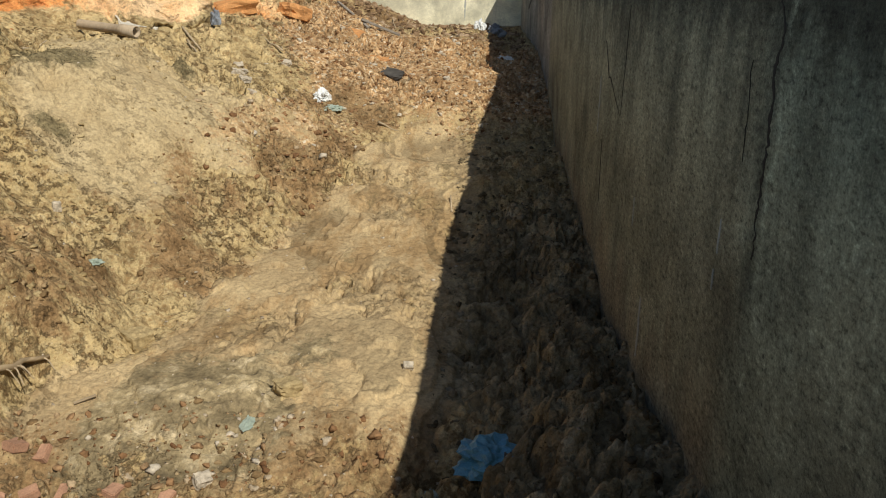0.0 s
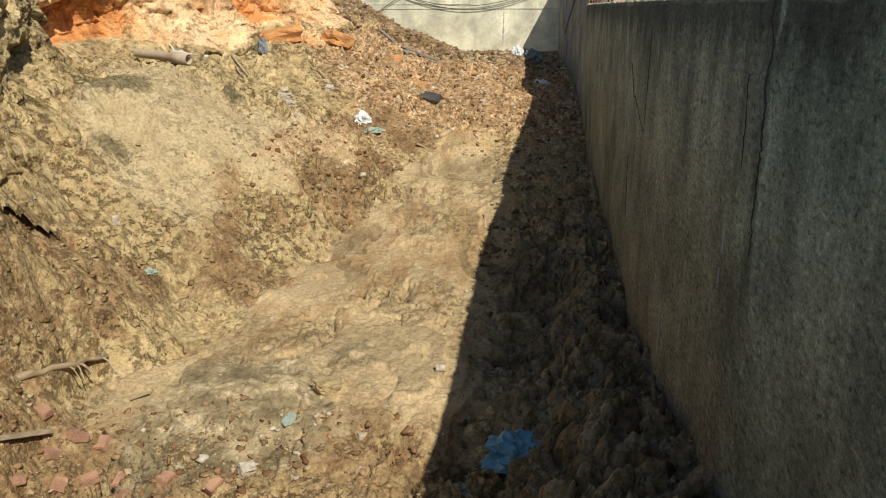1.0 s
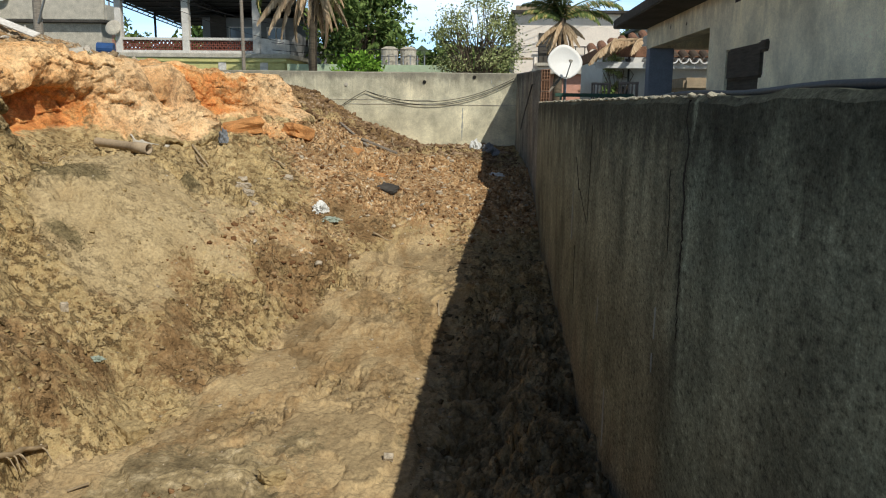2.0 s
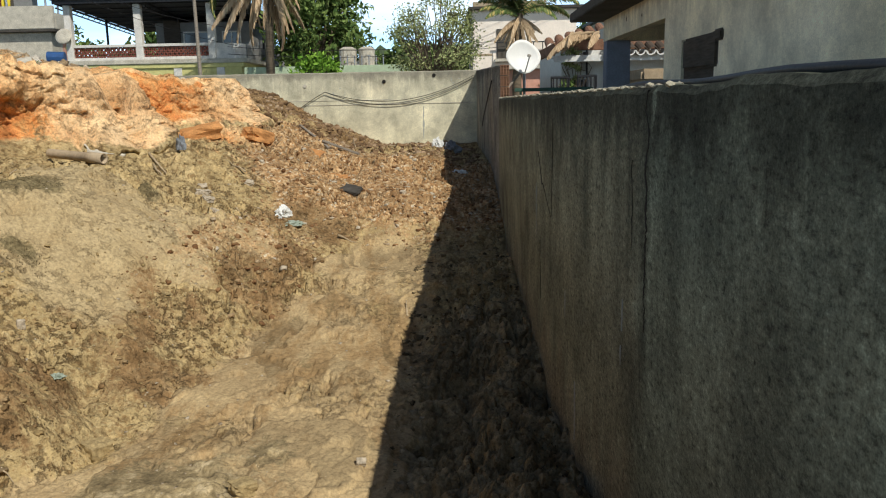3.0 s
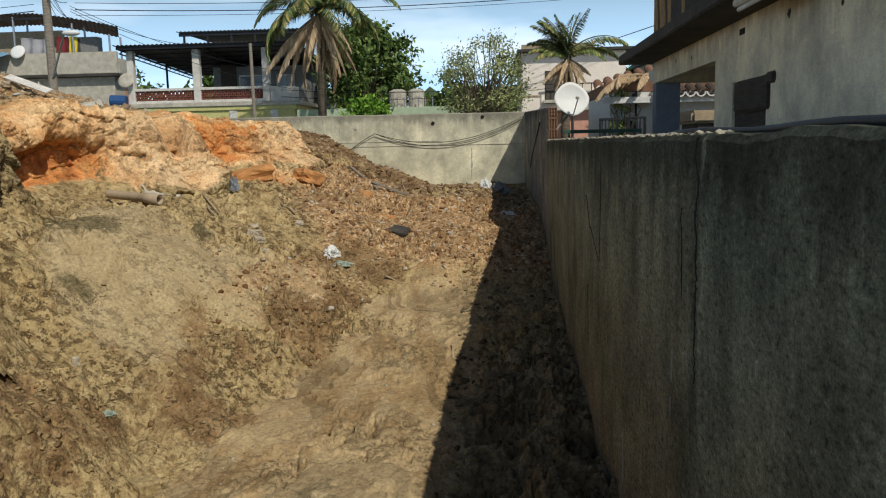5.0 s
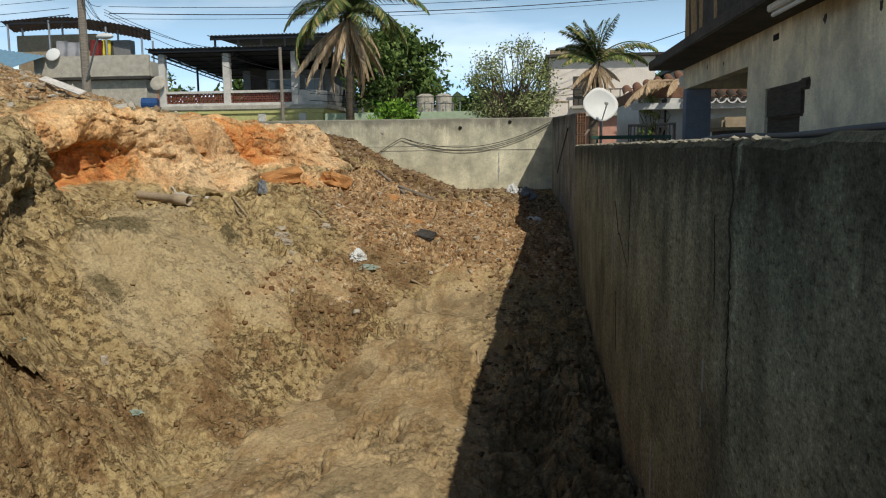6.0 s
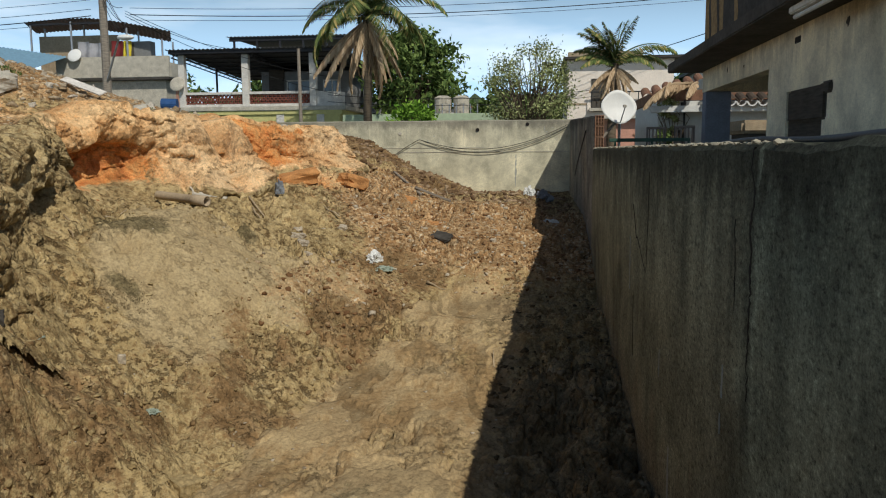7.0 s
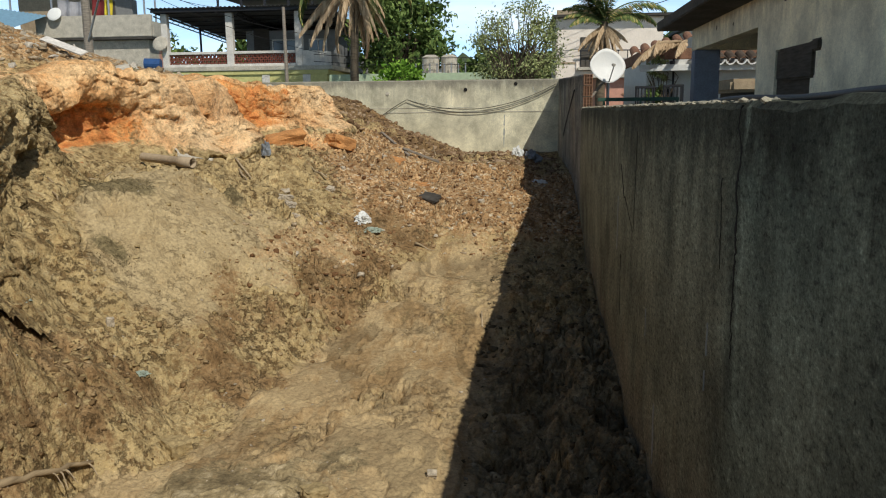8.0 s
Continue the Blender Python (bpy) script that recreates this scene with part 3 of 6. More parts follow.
    col = k.mix(pit, col, k.ramp(k.cells(7.0), (0.05, 0.35), (0.085, 1.0)), "MULTIPLY")
    col = k.mix(1.0, col, k.ramp(k.noise(1.5, 7, 0.7), (0.36, 0.84 - 0.24 * pit), (0.64, 1.18 + 0.22 * pit)), "MULTIPLY")
    k.color(col)
    k.bump(k.math("ADD", fine, k.noise(16, 5, 0.6)), 0.6 * pit + 0.05, 0.01)
    return k.m


SOIL = soil_material()
WALL_NEAR = plaster_wall_material("cement_render_grey", (0.235, 0.272, 0.205), (0.055, 0.06, 0.044), (0.25, 0.242, 0.165), 2.87, 1, 0.12, 1.0, 3.72)
WALL_FAR = plaster_wall_material("cement_render_dull", (0.26, 0.26, 0.225), (0.07, 0.068, 0.06), (0.30, 0.25, 0.175), 3.6, 1, 0.10)
WALL_BACK = plaster_wall_material("cement_render_cream", (0.67, 0.635, 0.465), (0.26, 0.245, 0.19), (0.68, 0.60, 0.42), 3.76, 0, 0.14, 0.35)

ground = build_ground(SOIL)
build_bank(SOIL)


# ---------------------------------------------------------------- mesh helpers
def box(bm, lo, hi, bevel=0.0):
    """A box between two corners, in bm."""
    lo, hi = Vector(lo), Vector(hi)
    m = Matrix.LocRotScale((lo + hi) / 2, None, hi - lo)
    r = bmesh.ops.create_cube(bm, size=1, matrix=m)
    if bevel:
        edges = {e for v in r["verts"] for e in v.link_edges}
        bmesh.ops.bevel(bm, geom=list(edges), offset=bevel, segments=2, affect="EDGES")
    return bm


def boxed(lo, hi, bevel=0.0):
    return box(bmesh.new(), lo, hi, bevel)


def tube(bm, points, radius, sides=8, taper=None, close=True):
    """A round bar along points; radius at the end is taper."""
    pts = [Vector(p) for p in points]
    rings = []
    for i, p in enumerate(pts):
        d = (pts[min(i + 1, len(pts) - 1)] - pts[max(i - 1, 0)]).normalized()
        a = d.orthogonal().normalized() if abs(d.z) > 0.95 else d.cross(Vector((0, 0, 1))).normalized()
        b = d.cross(a)
        r = radius if taper is None else radius + (taper - radius) * i / max(len(pts) - 1, 1)
        rings.append([bm.verts.new(p + (a * math.cos(q) + b * math.sin(q)) * r) for q in (2 * math.pi * s / sides for s in range(sides))])
    for u, v in zip(rings, rings[1:]):
        for s in range(sides):
            bm.faces.new((u[s], u[(s + 1) % sides], v[(s + 1) % sides], v[s]))
    if close:
        bm.faces.new(rings[0][::-1]), bm.faces.new(rings[-1])
    return bm


def lump(bm, center, size, seed, subdiv=2, jag=0.35, turn=0.0):
    """A broken clod or stone."""
    m = Matrix.LocRotScale(center, Euler((0, 0, turn)), size)
    r = bmesh.ops.create_icosphere(bm, subdivisions=subdiv, radius=1.0)
    for v in r["verts"]:
        n = noise.noise(v.co * 1.3 + Vector((seed * 7.3, seed * 3.1, 0))) + 0.5 * noise.noise(v.co * 3.1 + Vector((seed, 0, seed * 5)))
        v.co = m @ (v.co * (1 + jag * n))
    return bm


def thing(name, label, category, group="", kind="", at=(0, 0, 0)):
    ob = new(name)
    ob.location = at
    return tagged(ob, label, category, group, kind)


def part(name, bm, material, parent=None, label="", smooth=False):
    """Links bm as one mesh object; under a parent its points are given in the world."""
    me = bpy.data.meshes.new(name)
    bmesh.ops.recalc_face_normals(bm, faces=bm.faces)
    bm.to_mesh(me)
    bm.free()
    me.materials.append(material)
    if smooth:
        me.polygons.foreach_set("use_smooth", [True] * len(me.polygons))
    ob = new(name, me)
    if parent:
        ob.parent = parent
        # a part of a part hangs on a mesh that already stands in world coordinates
        ob.matrix_parent_inverse = Matrix.Identity(4) if parent.parent else Matrix.Translation(parent.location).inverted()
    if label:
        ob["label"] = label
    return ob


def solo(name, bm, material, label, category, group="", kind="", smooth=False):
    return tagged(part(name, bm, material, None, "", smooth), label, category, group, kind)


# ---------------------------------------------------------------- boundary walls
def slab_wall(name, a, b, thick, z0, tops, material, label, chip=0.03, seed=0, cell=0.06):
    """A wall from a to b (plan), its visible face on the line a-b, thickness to the side of the right hand; tops: heights at both ends."""
    a, b = Vector((*a, 0)), Vector((*b, 0))
    along = (b - a).normalized()
    side = Vector((along.y, -along.x, 0))
    n = max(int((b - a).length / cell), 2)
    bm = bmesh.new()
    rows = []
    for i in range(n + 1):
        f = i / n
        p = a + (b - a) * f
        s = f * (b - a).length
        ztop = tops[0] + (tops[1] - tops[0]) * f
        ztop += chip * (noise.fractal(Vector((s * 1.2, seed, 0)), 1.0, 2.0, 4) - 0.6 * max(0, noise.noise(Vector((s * 3.1, seed + 5, 0))) - 0.25) * 3)
        rag = 0.35 * chip * noise.noise(Vector((s * 6, seed, 3)))
        wav = 0.006 * noise.noise(Vector((s * 0.9, seed, 9)))
        edge = min(0.03, thick * 0.2)
        prof = [(wav, z0), (wav, ztop - edge + rag), (edge * 0.8 + wav, ztop + rag * 0.5), (thick - edge, ztop), (thick, ztop - edge), (thick, z0)]
        rows.append([bm.verts.new((p.x + side.x * d, p.y + side.y * d, z)) for d, z in prof])
    for u, v in zip(rows, rows[1:]):
        for k in range(5):
            bm.faces.new((u[k], u[k + 1], v[k + 1], v[k]))
    bm.faces.new(rows[0]), bm.faces.new(rows[-1][::-1])
    return solo(name, bm, material, label, "wall", kind="structure")


slab_wall("wall_east_near", (1.0, -8.0), (1.0, 13.45), 0.14, -0.6, (2.878, 2.872), WALL_NEAR, "rough grey rendered boundary wall with drip stains", 0.022, 1)
slab_wall("wall_east_far", (1.015, 13.45), (1.03, 24.0), 0.14, 0.2, (3.40, 3.73), WALL_FAR, "taller dull rendered boundary wall beyond the step", 0.012, 2)
slab_wall("wall_north", (1.17, 24.0), (-30.0, 24.0), 0.15, 0.2, (3.74, 3.80), WALL_BACK, "cream rendered boundary wall stained along the top", 0.012, 3)


# ---------------------------------------------------------------- more materials
def leaf_material(name, dark, light, dry=None, dry_share=0.0):
    k = Mat(name, 0.75, spec=0.15)
    r = k.island()
    col = k.ramp(r, (0.1, dark), (0.9, light))
    if dry:
        col = k.mix(k.ramp(k.math("FRACT", k.math("MULTIPLY", r, 7.31)), (1 - dry_share, 0.0), (1 - dry_share + 0.02, 1.0)), col, dry)
    k.color(col)
    k.b.inputs["Transmission Weight"].default_value = 0.0
    return k.m


def wood_material(name, c, scale=(1, 1, 9)):
    k = Mat(name, 0.85, spec=0.2)
    f = k.noise(4, 6, 0.6, k.mapped(scale))
    k.color(k.ramp(f, (0.3, tuple(v * 0.55 for v in c)), (0.7, tuple(v * 1.2 for v in c))))
    k.bump(f, 0.5, 0.01)
    return k.m


def clod_material(name, stops, grain=0.45):
    k = Mat(name, 0.96, spec=0.12)
    col = k.ramp(k.island(), *stops)
    col = k.mix(1.0, col, k.ramp(k.noise(30, 5, 0.65), (0.3, 1 - grain), (0.7, 1 + grain * 0.5)), "MULTIPLY")
    k.color(col)
    k.bump(k.noise(40, 5, 0.7), 0.5, 0.015)
    return k.m


CREAM = plaster_wall_material("cream_paint_weathered", (0.80, 0.72, 0.53), (0.40, 0.35, 0.25), (0.75, 0.64, 0.43), 4.4, 1, 0.10, 0.2)
WHITE = plain("white_limewash", (0.72, 0.72, 0.68), 0.85, vary=0.18)
OLD_WHITE = plain("dirty_white_paint", (0.72, 0.69, 0.63), 0.85, vary=0.3, scale=3)
PILLAR_SHADE = plain("blue_grey_shade", (0.20, 0.22, 0.27), 0.8)
CONCRETE = plain("raw_concrete", (0.55, 0.51, 0.42), 0.9, vary=0.4, scale=3)
DARK_CONCRETE = plain("sooty_concrete", (0.075, 0.068, 0.058), 0.92, vary=0.55, scale=2.2)
RUST_STAIN = plain("ochre_stained_concrete", (0.36, 0.24, 0.11), 0.9, vary=0.6, scale=2.0)
GREY_WALL = plain("grey_painted_wall", (0.24, 0.24, 0.23), 0.85)
YELLOW = plain("pale_yellow_paint", (0.62, 0.58, 0.24), 0.8)
LIME_GREEN = plain("pale_green_paint", (0.46, 0.56, 0.38), 0.8)
PINK = plain("salmon_paint", (0.62, 0.33, 0.24), 0.8)
PINK_WHITE = plain("pinkish_plaster", (0.88, 0.79, 0.68), 0.85, vary=0.16, scale=2)
TAN_BRICK = plain("bare_tan_brickwork", (0.42, 0.33, 0.22), 0.9, vary=0.35, scale=8)
TERRACOTTA = plain("terracotta_lattice", (0.24, 0.085, 0.06), 0.85, vary=0.35)
ROOF_TILE = plain("clay_roof_tile", (0.27, 0.145, 0.09), 0.85, vary=0.55, scale=4)
OLD_TILE = plain("sooty_clay_tile", (0.10, 0.075, 0.055), 0.9, vary=0.5, scale=5)
ROOF_SHEET = plain("grey_roof_sheet", (0.11, 0.115, 0.125), 0.6, 0.2, vary=0.3)
ZINC = plain("zinc_sheet", (0.34, 0.36, 0.38), 0.5, 0.5, vary=0.25)
BLUE_SHEET = plain("blue_roof_sheet", (0.19, 0.34, 0.46), 0.6, vary=0.25)
IRON = plain("dark_painted_iron", (0.035, 0.036, 0.04), 0.55, 0.3)
STEEL = plain("galvanised_steel", (0.42, 0.43, 0.44), 0.45, 0.7)
BLACK = plain("black_rubber", (0.014, 0.014, 0.015), 0.6, bump=0.0)
HOSE = plain("dusty_black_hose", (0.05, 0.052, 0.055), 0.5)
BOARD = wood_material("weathered_dark_board", (0.085, 0.07, 0.055))
TIMBER = wood_material("pale_timber", (0.46, 0.36, 0.23))
POST_WOOD = wood_material("grey_pole_wood", (0.30, 0.26, 0.21))
BARK = wood_material("bark", (0.16, 0.125, 0.085), (1, 1, 4))
DISH_PAINT = plain("off_white_enamel", (0.80, 0.80, 0.76), 0.5, vary=0.08)
WINDOW_GLASS = plain("dusty_window_glass", (0.10, 0.12, 0.13), 0.15, vary=0.2, bump=0.0, spec=0.6)
DEEP = plain("unlit_interior_paint", (0.10, 0.09, 0.075), 0.9)
BRICK = plain("red_brick", (0.44, 0.25, 0.155), 0.92, vary=0.4, scale=12, bump=0.4)
PIPE_CLAY = plain("dusty_drain_pipe", (0.46, 0.36, 0.24), 0.8, vary=0.3, scale=5)
WHITE_PLASTIC = plain("white_plastic_film", (0.74, 0.75, 0.72), 0.45, vary=0.15, spec=0.5)
TEAL_PLASTIC = plain("pale_teal_plastic_film", (0.36, 0.42, 0.34), 0.45, vary=0.3, spec=0.5)
BLUE_PLASTIC = plain("blue_plastic_film", (0.12, 0.34, 0.46), 0.35, vary=0.4, scale=14, spec=0.6)
BLUE_CLOTH = plain("grey_blue_cloth", (0.25, 0.27, 0.29), 0.9, vary=0.4)
BLUE_PAINT = plain("blue_drum_plastic", (0.03, 0.09, 0.24), 0.5)
CLOTH_YELLOW = plain("yellow_cloth", (0.70, 0.55, 0.05), 0.9)
CLOTH_RED = plain("dark_red_cloth", (0.20, 0.03, 0.03), 0.9)
CLOTH_GREY = plain("grey_cloth", (0.38, 0.38, 0.40), 0.9)
TEAL_PAINT = plain("teal_shutter_paint", (0.08, 0.22, 0.22), 0.6)
GREEN_IRON = plain("green_painted_rail", (0.05, 0.12, 0.09), 0.6)
LIME = plain("lime_wash_drip", (0.40, 0.41, 0.37), 0.9)
CRACK = plain("open_gap_black", (0.022, 0.02, 0.018), 0.95, bump=0.0)
MORTAR = plain("crumbled_mortar", (0.40, 0.37, 0.28), 0.95, vary=0.4, scale=14, bump=0.6)
PALM_GREEN = leaf_material("palm_leaflet", (0.06, 0.10, 0.028), (0.17, 0.21, 0.07), (0.40, 0.32, 0.12), 0.25)
PALM_DRY = leaf_material("dry_palm_leaflet", (0.34, 0.23, 0.13), (0.58, 0.44, 0.28))
LEAF_DARK = leaf_material("dark_green_leaf", (0.05, 0.095, 0.024), (0.18, 0.25, 0.07))
LEAF_OLIVE = leaf_material("olive_green_leaf", (0.17, 0.21, 0.075), (0.42, 0.45, 0.20))
LEAF_BRIGHT = leaf_material("bright_green_leaf", (0.09, 0.20, 0.02), (0.22, 0.38, 0.05))
GRASS = leaf_material("weed_leaf", (0.06, 0.11, 0.03), (0.18, 0.22, 0.07))
CLOD = clod_material("soil_clod", ((0.0, (0.301, 0.217, 0.101)), (0.5, (0.378, 0.280, 0.136)), (1.0, (0.476, 0.371, 0.196))))
CLOD_DARK = clod_material("moist_shaded_clod", ((0.0, (0.091, 0.070, 0.041)), (0.6, (0.189, 0.147, 0.084)), (1.0, (0.322, 0.266, 0.175))))
CLOD_RED = clod_material("reddish_rubble", ((0.0, (0.168, 0.084, 0.038)), (0.45, (0.308, 0.175, 0.084)), (0.8, (0.420, 0.294, 0.161)), (0.97, (0.560, 0.490, 0.378))), 0.45)
CLAY_LUMP = plain("orange_clay_lump", (0.60, 0.29, 0.105), 0.95, vary=0.5, scale=7, bump=0.6)
STONE = clod_material("pale_stone", ((0.0, (0.36, 0.29, 0.20)), (1.0, (0.60, 0.52, 0.40))))


# ---------------------------------------------------------------- boundary wall details
def ribbon(points, width, out, axis="x", lift=0.0):
    """A ragged flat strip on a wall face; points are (along, z); it stands out by lift."""
    bm = bmesh.new()
    rows = []
    for i, (s, z) in enumerate(points):
        f = i / (len(points) - 1)
        w = width * (0.35 + 0.65 * math.sin(math.pi * min(max(f, 0.06), 0.94))) * (0.4 + 1.1 * random.random()) / 2
        quad = []
        for ds, d in ((-w, 0.004), (-w * 0.6, -lift), (w * 0.6, -lift), (w, 0.004)):
            quad.append(bm.verts.new((out + d, s + ds, z) if axis == "x" else (s + ds, out + d, z)))
        rows.append(quad)
    for u, v in zip(rows, rows[1:]):
        for k in range(3):
            bm.faces.new((u[k], u[k + 1], v[k + 1], v[k]))
    return bm


def wander(s0, z0, s1, z1, n, amp, seed):
    return [(s0 + (s1 - s0) * i / n + amp * (0.6 * noise.noise(Vector((i * 0.13, seed, 0))) + 0.3 * noise.noise(Vector((i * 0.9, seed, 4)))), z0 + (z1 - z0) * i / n) for i in range(n + 1)]


near_wall = bpy.data.objects["wall_east_near"]
back_wall = bpy.data.objects["wall_north"]
part("crack", ribbon(wander(3.72, 2.86, 3.70, 1.82, 60, 0.10, 1), 0.034, 1.0, "x", 0.004), CRACK, near_wall)
part("crack", ribbon(wander(3.98, 2.55, 3.95, 2.15, 24, 0.05, 12), 0.010, 1.0, "x", 0.004), CRACK, near_wall)
part("crack", ribbon(wander(7.75, 2.36, 7.45, 2.08, 12, 0.05, 2) + wander(7.40, 2.10, 6.85, 1.87, 12, 0.05, 3), 0.045, 1.0, "x", 0.004), CRACK, near_wall)
part("crack", ribbon(wander(6.72, 2.68, 6.80, 1.88, 24, 0.03, 4), 0.018, 1.0, "x", 0.004), CRACK, near_wall)
part("crack", ribbon(wander(7.6, 1.55, 7.55, 1.0, 16, 0.03, 5), 0.02, 1.0, "x", 0.004), CRACK, near_wall)
for s0, z0, dz, w, sd in ((5.52, 0.92, 0.42, 0.06, 1), (4.12, 1.86, 0.16, 0.014, 2), (4.14, 1.62, 0.1, 0.012, 3), (6.0, 1.45, 0.2, 0.012, 4), (7.9, 2.05, 0.5, 0.02, 6)):
    part("lime_streak", ribbon(wander(s0, z0, s0, z0 - dz, 16, 0.02, sd), w, 1.0, "x", 0.006), LIME, near_wall)
# the plaster lip beside the long crack
part("plaster_lip", tube(bmesh.new(), [(1.006, 3.66 + 0.02 * noise.noise(Vector((i * 0.4, 2, 2))), 2.62 - i * 0.035) for i in range(20)], 0.012, 6, 0.006), WALL_NEAR, near_wall)


def crumbs(name, where, count, size, material, label, seed):
    """Broken mortar lying along a coping."""
    rng = random.Random(seed)
    bm = bmesh.new()
    for i in range(count):
        x, y, z = where(rng)
        s = size * (0.4 + rng.random())
        lump(bm, (x, y, z + s * 0.25), (s, s * (1 + rng.random()), s * 0.6), seed + i, 1, 0.9, rng.random() * 6)
    return solo(name, bm, material, label, "rubble", kind="stuff")


crumbs("coping_mortar", lambda r: (1.0 + r.random() * 0.09, 3.4 + 9.9 * r.random() ** 0.8, 2.872), 560, 0.0145, MORTAR, "crumbled pale mortar along the grey wall's top", 5)

# hollow bricks showing at the raised wall's end
brick_end = thing("brick_end", "exposed hollow red bricks at the raised wall's end", "bricks", at=(1.08, 13.4, 2.88))
for i in range(3):
    bm = bmesh.new()
    z = 2.885 + i * 0.175
    for gx in range(4):
        box(bm, (1.025 + gx * 0.0425, 13.30, z), (1.0335 + gx * 0.0425, 13.445, z + 0.16))
    for gz in range(4):
        box(bm, (1.025, 13.302, z + gz * 0.0505), (1.161, 13.443, z + gz * 0.0505 + 0.0085))
    box(bm, (1.026, 13.43, z), (1.16, 13.444, z + 0.158))
    part("hollow_brick", bm, BRICK, brick_end)

# rear wall: groove line, holes, drip, chalk marks, stubs of pipe
for z in (2.80,):
    part("plaster_ledge", boxed((-4.1, 23.985, z), (1.02, 24.002, z + 0.02), 0.004), CONCRETE, back_wall)
part("plaster_ledge", boxed((-5.4, 23.988, 2.93), (-1.5, 24.002, 2.945), 0.003), CONCRETE, back_wall)
for hx, hz in ((-4.02, 3.37), (-1.69, 3.46), (-0.22, 3.61)):
    bm = bmesh.new()
    tube(bm, [(hx, 23.978, hz), (hx, 24.02, hz)], 0.055, 10)
    part("drain_stub", bm, CRACK if hx > -3 else CONCRETE, back_wall)
part("lime_streak", ribbon(wander(-0.55, 2.72, -0.56, 1.78, 24, 0.03, 21), 0.06, 24.0, "y", 0.005), LIME, back_wall)
for mx, mz, w, h in ((0.28, 3.55, 0.03, 0.16), (0.34, 3.40, 0.10, 0.03), (0.45, 3.30, 0.03, 0.10), (0.52, 3.52, 0.08, 0.025), (-3.2, 3.2, 0.03, 0.14), (-3.0, 3.3, 0.10, 0.03), (-2.86, 3.22, 0.03, 0.14)):
    part("paint_mark", ribbon([(mx, mz), (mx + 0.01, mz - h / 2), (mx, mz - h)], w, 24.0, "y", 0.005), LIME, back_wall)


def sag(a, b, drop, n=18):
    a, b = Vector(a), Vector(b)
    return [a + (b - a) * (i / n) - Vector((0, 0, 4 * drop * (i / n) * (1 - i / n))) for i in range(n + 1)]


def cable(points, radius, label, group="", material=None, name="cable"):
    return solo(name, tube(bmesh.new(), points, radius, 6), material or BLACK, label, "cable", group, smooth=True)


for k, dz in enumerate((0, 0.07)):
    cable(sag((-4.2, 23.95, 2.72), (-3.43, 23.93, 3.19), -0.02, 8)[:-1] + sag((-3.43, 23.93, 3.19), (0.95, 23.95, 3.52 + dz), 0.55 - 0.07 * k, 26), 0.010, "black cable looped along the cream wall", "cables on the rear wall")
cable([(0.985, 15.2, 3.2), (0.975, 16.5, 2.9), (0.98, 18.5, 2.5), (0.985, 19.5, 2.25)], 0.012, "thin black cable hanging down the dull wall")
cable([(1.10 + 0.02 * math.sin(i * 0.8), 0.6 + i * 0.28, 2.888 + 0.006 * math.sin(i * 1.1) - (0.004 * max(0, i - 12))) for i in range(20)], 0.015, "black hose lying along the wall's top", material=HOSE, name="hose")


# ---------------------------------------------------------------- houses
def wave_sheet(u0, u1, v0, v1, place, pitch=0.18, amp=0.025, thick=0.012, vn=2):
    """A corrugated sheet over u and v; place(u, v) gives the world point."""
    bm = bmesh.new()
    n = max(int((u1 - u0) / pitch * 4), 4)
    layers = []
    for t in (0.0, -thick):
        rows = []
        for j in range(vn + 1):
            v = v0 + (v1 - v0) * j / vn
            rows.append([bm.verts.new(place(u0 + (u1 - u0) * i / n, v) + Vector((0, 0, t + amp * math.sin(2 * math.pi * i / 4)))) for i in range(n + 1)])
        layers.append(rows)
    for q, rows in enumerate(layers):
        for a, b in zip(rows, rows[1:]):
            for i in range(n):
                bm.faces.new((a[i], a[i + 1], b[i + 1], b[i]))
    top, low = layers
    for a, b in ((top[0], low[0]), (top[-1], low[-1])):
        for i in range(n):
            bm.faces.new((a[i], a[i + 1], b[i + 1], b[i]))
    for i in (0, n):
        for j in range(vn):
            bm.faces.new((top[j][i], top[j + 1][i], low[j + 1][i], low[j][i]))
    return bm


def window(house, lo, hi, axis="y", bars=1, material=None):
    """A framed window set on a wall facing the lot; lo and hi are its corners."""
    (x0, y0, z0), (x1, y1, z1) = lo, hi
    w = part("window", boxed((x0, y0, z0), (x1, y1, z1)), material or WINDOW_GLASS, house)
    bm = bmesh.new()
    if axis == "y":
        for a, b in (((x0 - 0.06, y0 - 0.04, z0 - 0.06), (x1 + 0.06, y0 + 0.01, z0)), ((x0 - 0.06, y0 - 0.04, z1), (x1 + 0.06, y0 + 0.01, z1 + 0.06)),
                     ((x0 - 0.06, y0 - 0.04, z0), (x0, y0 + 0.01, z1)), ((x1, y0 - 0.04, z0), (x1 + 0.06, y0 + 0.01, z1))):
            box(bm, a, b)
        for i in range(bars):
            m = x0 + (x1 - x0) * (i + 1) / (bars + 1)
            box(bm, (m - 0.025, y0 - 0.03, z0), (m + 0.025, y0 + 0.01, z1))
    part("window_frame", bm, OLD_WHITE, w)
    return w


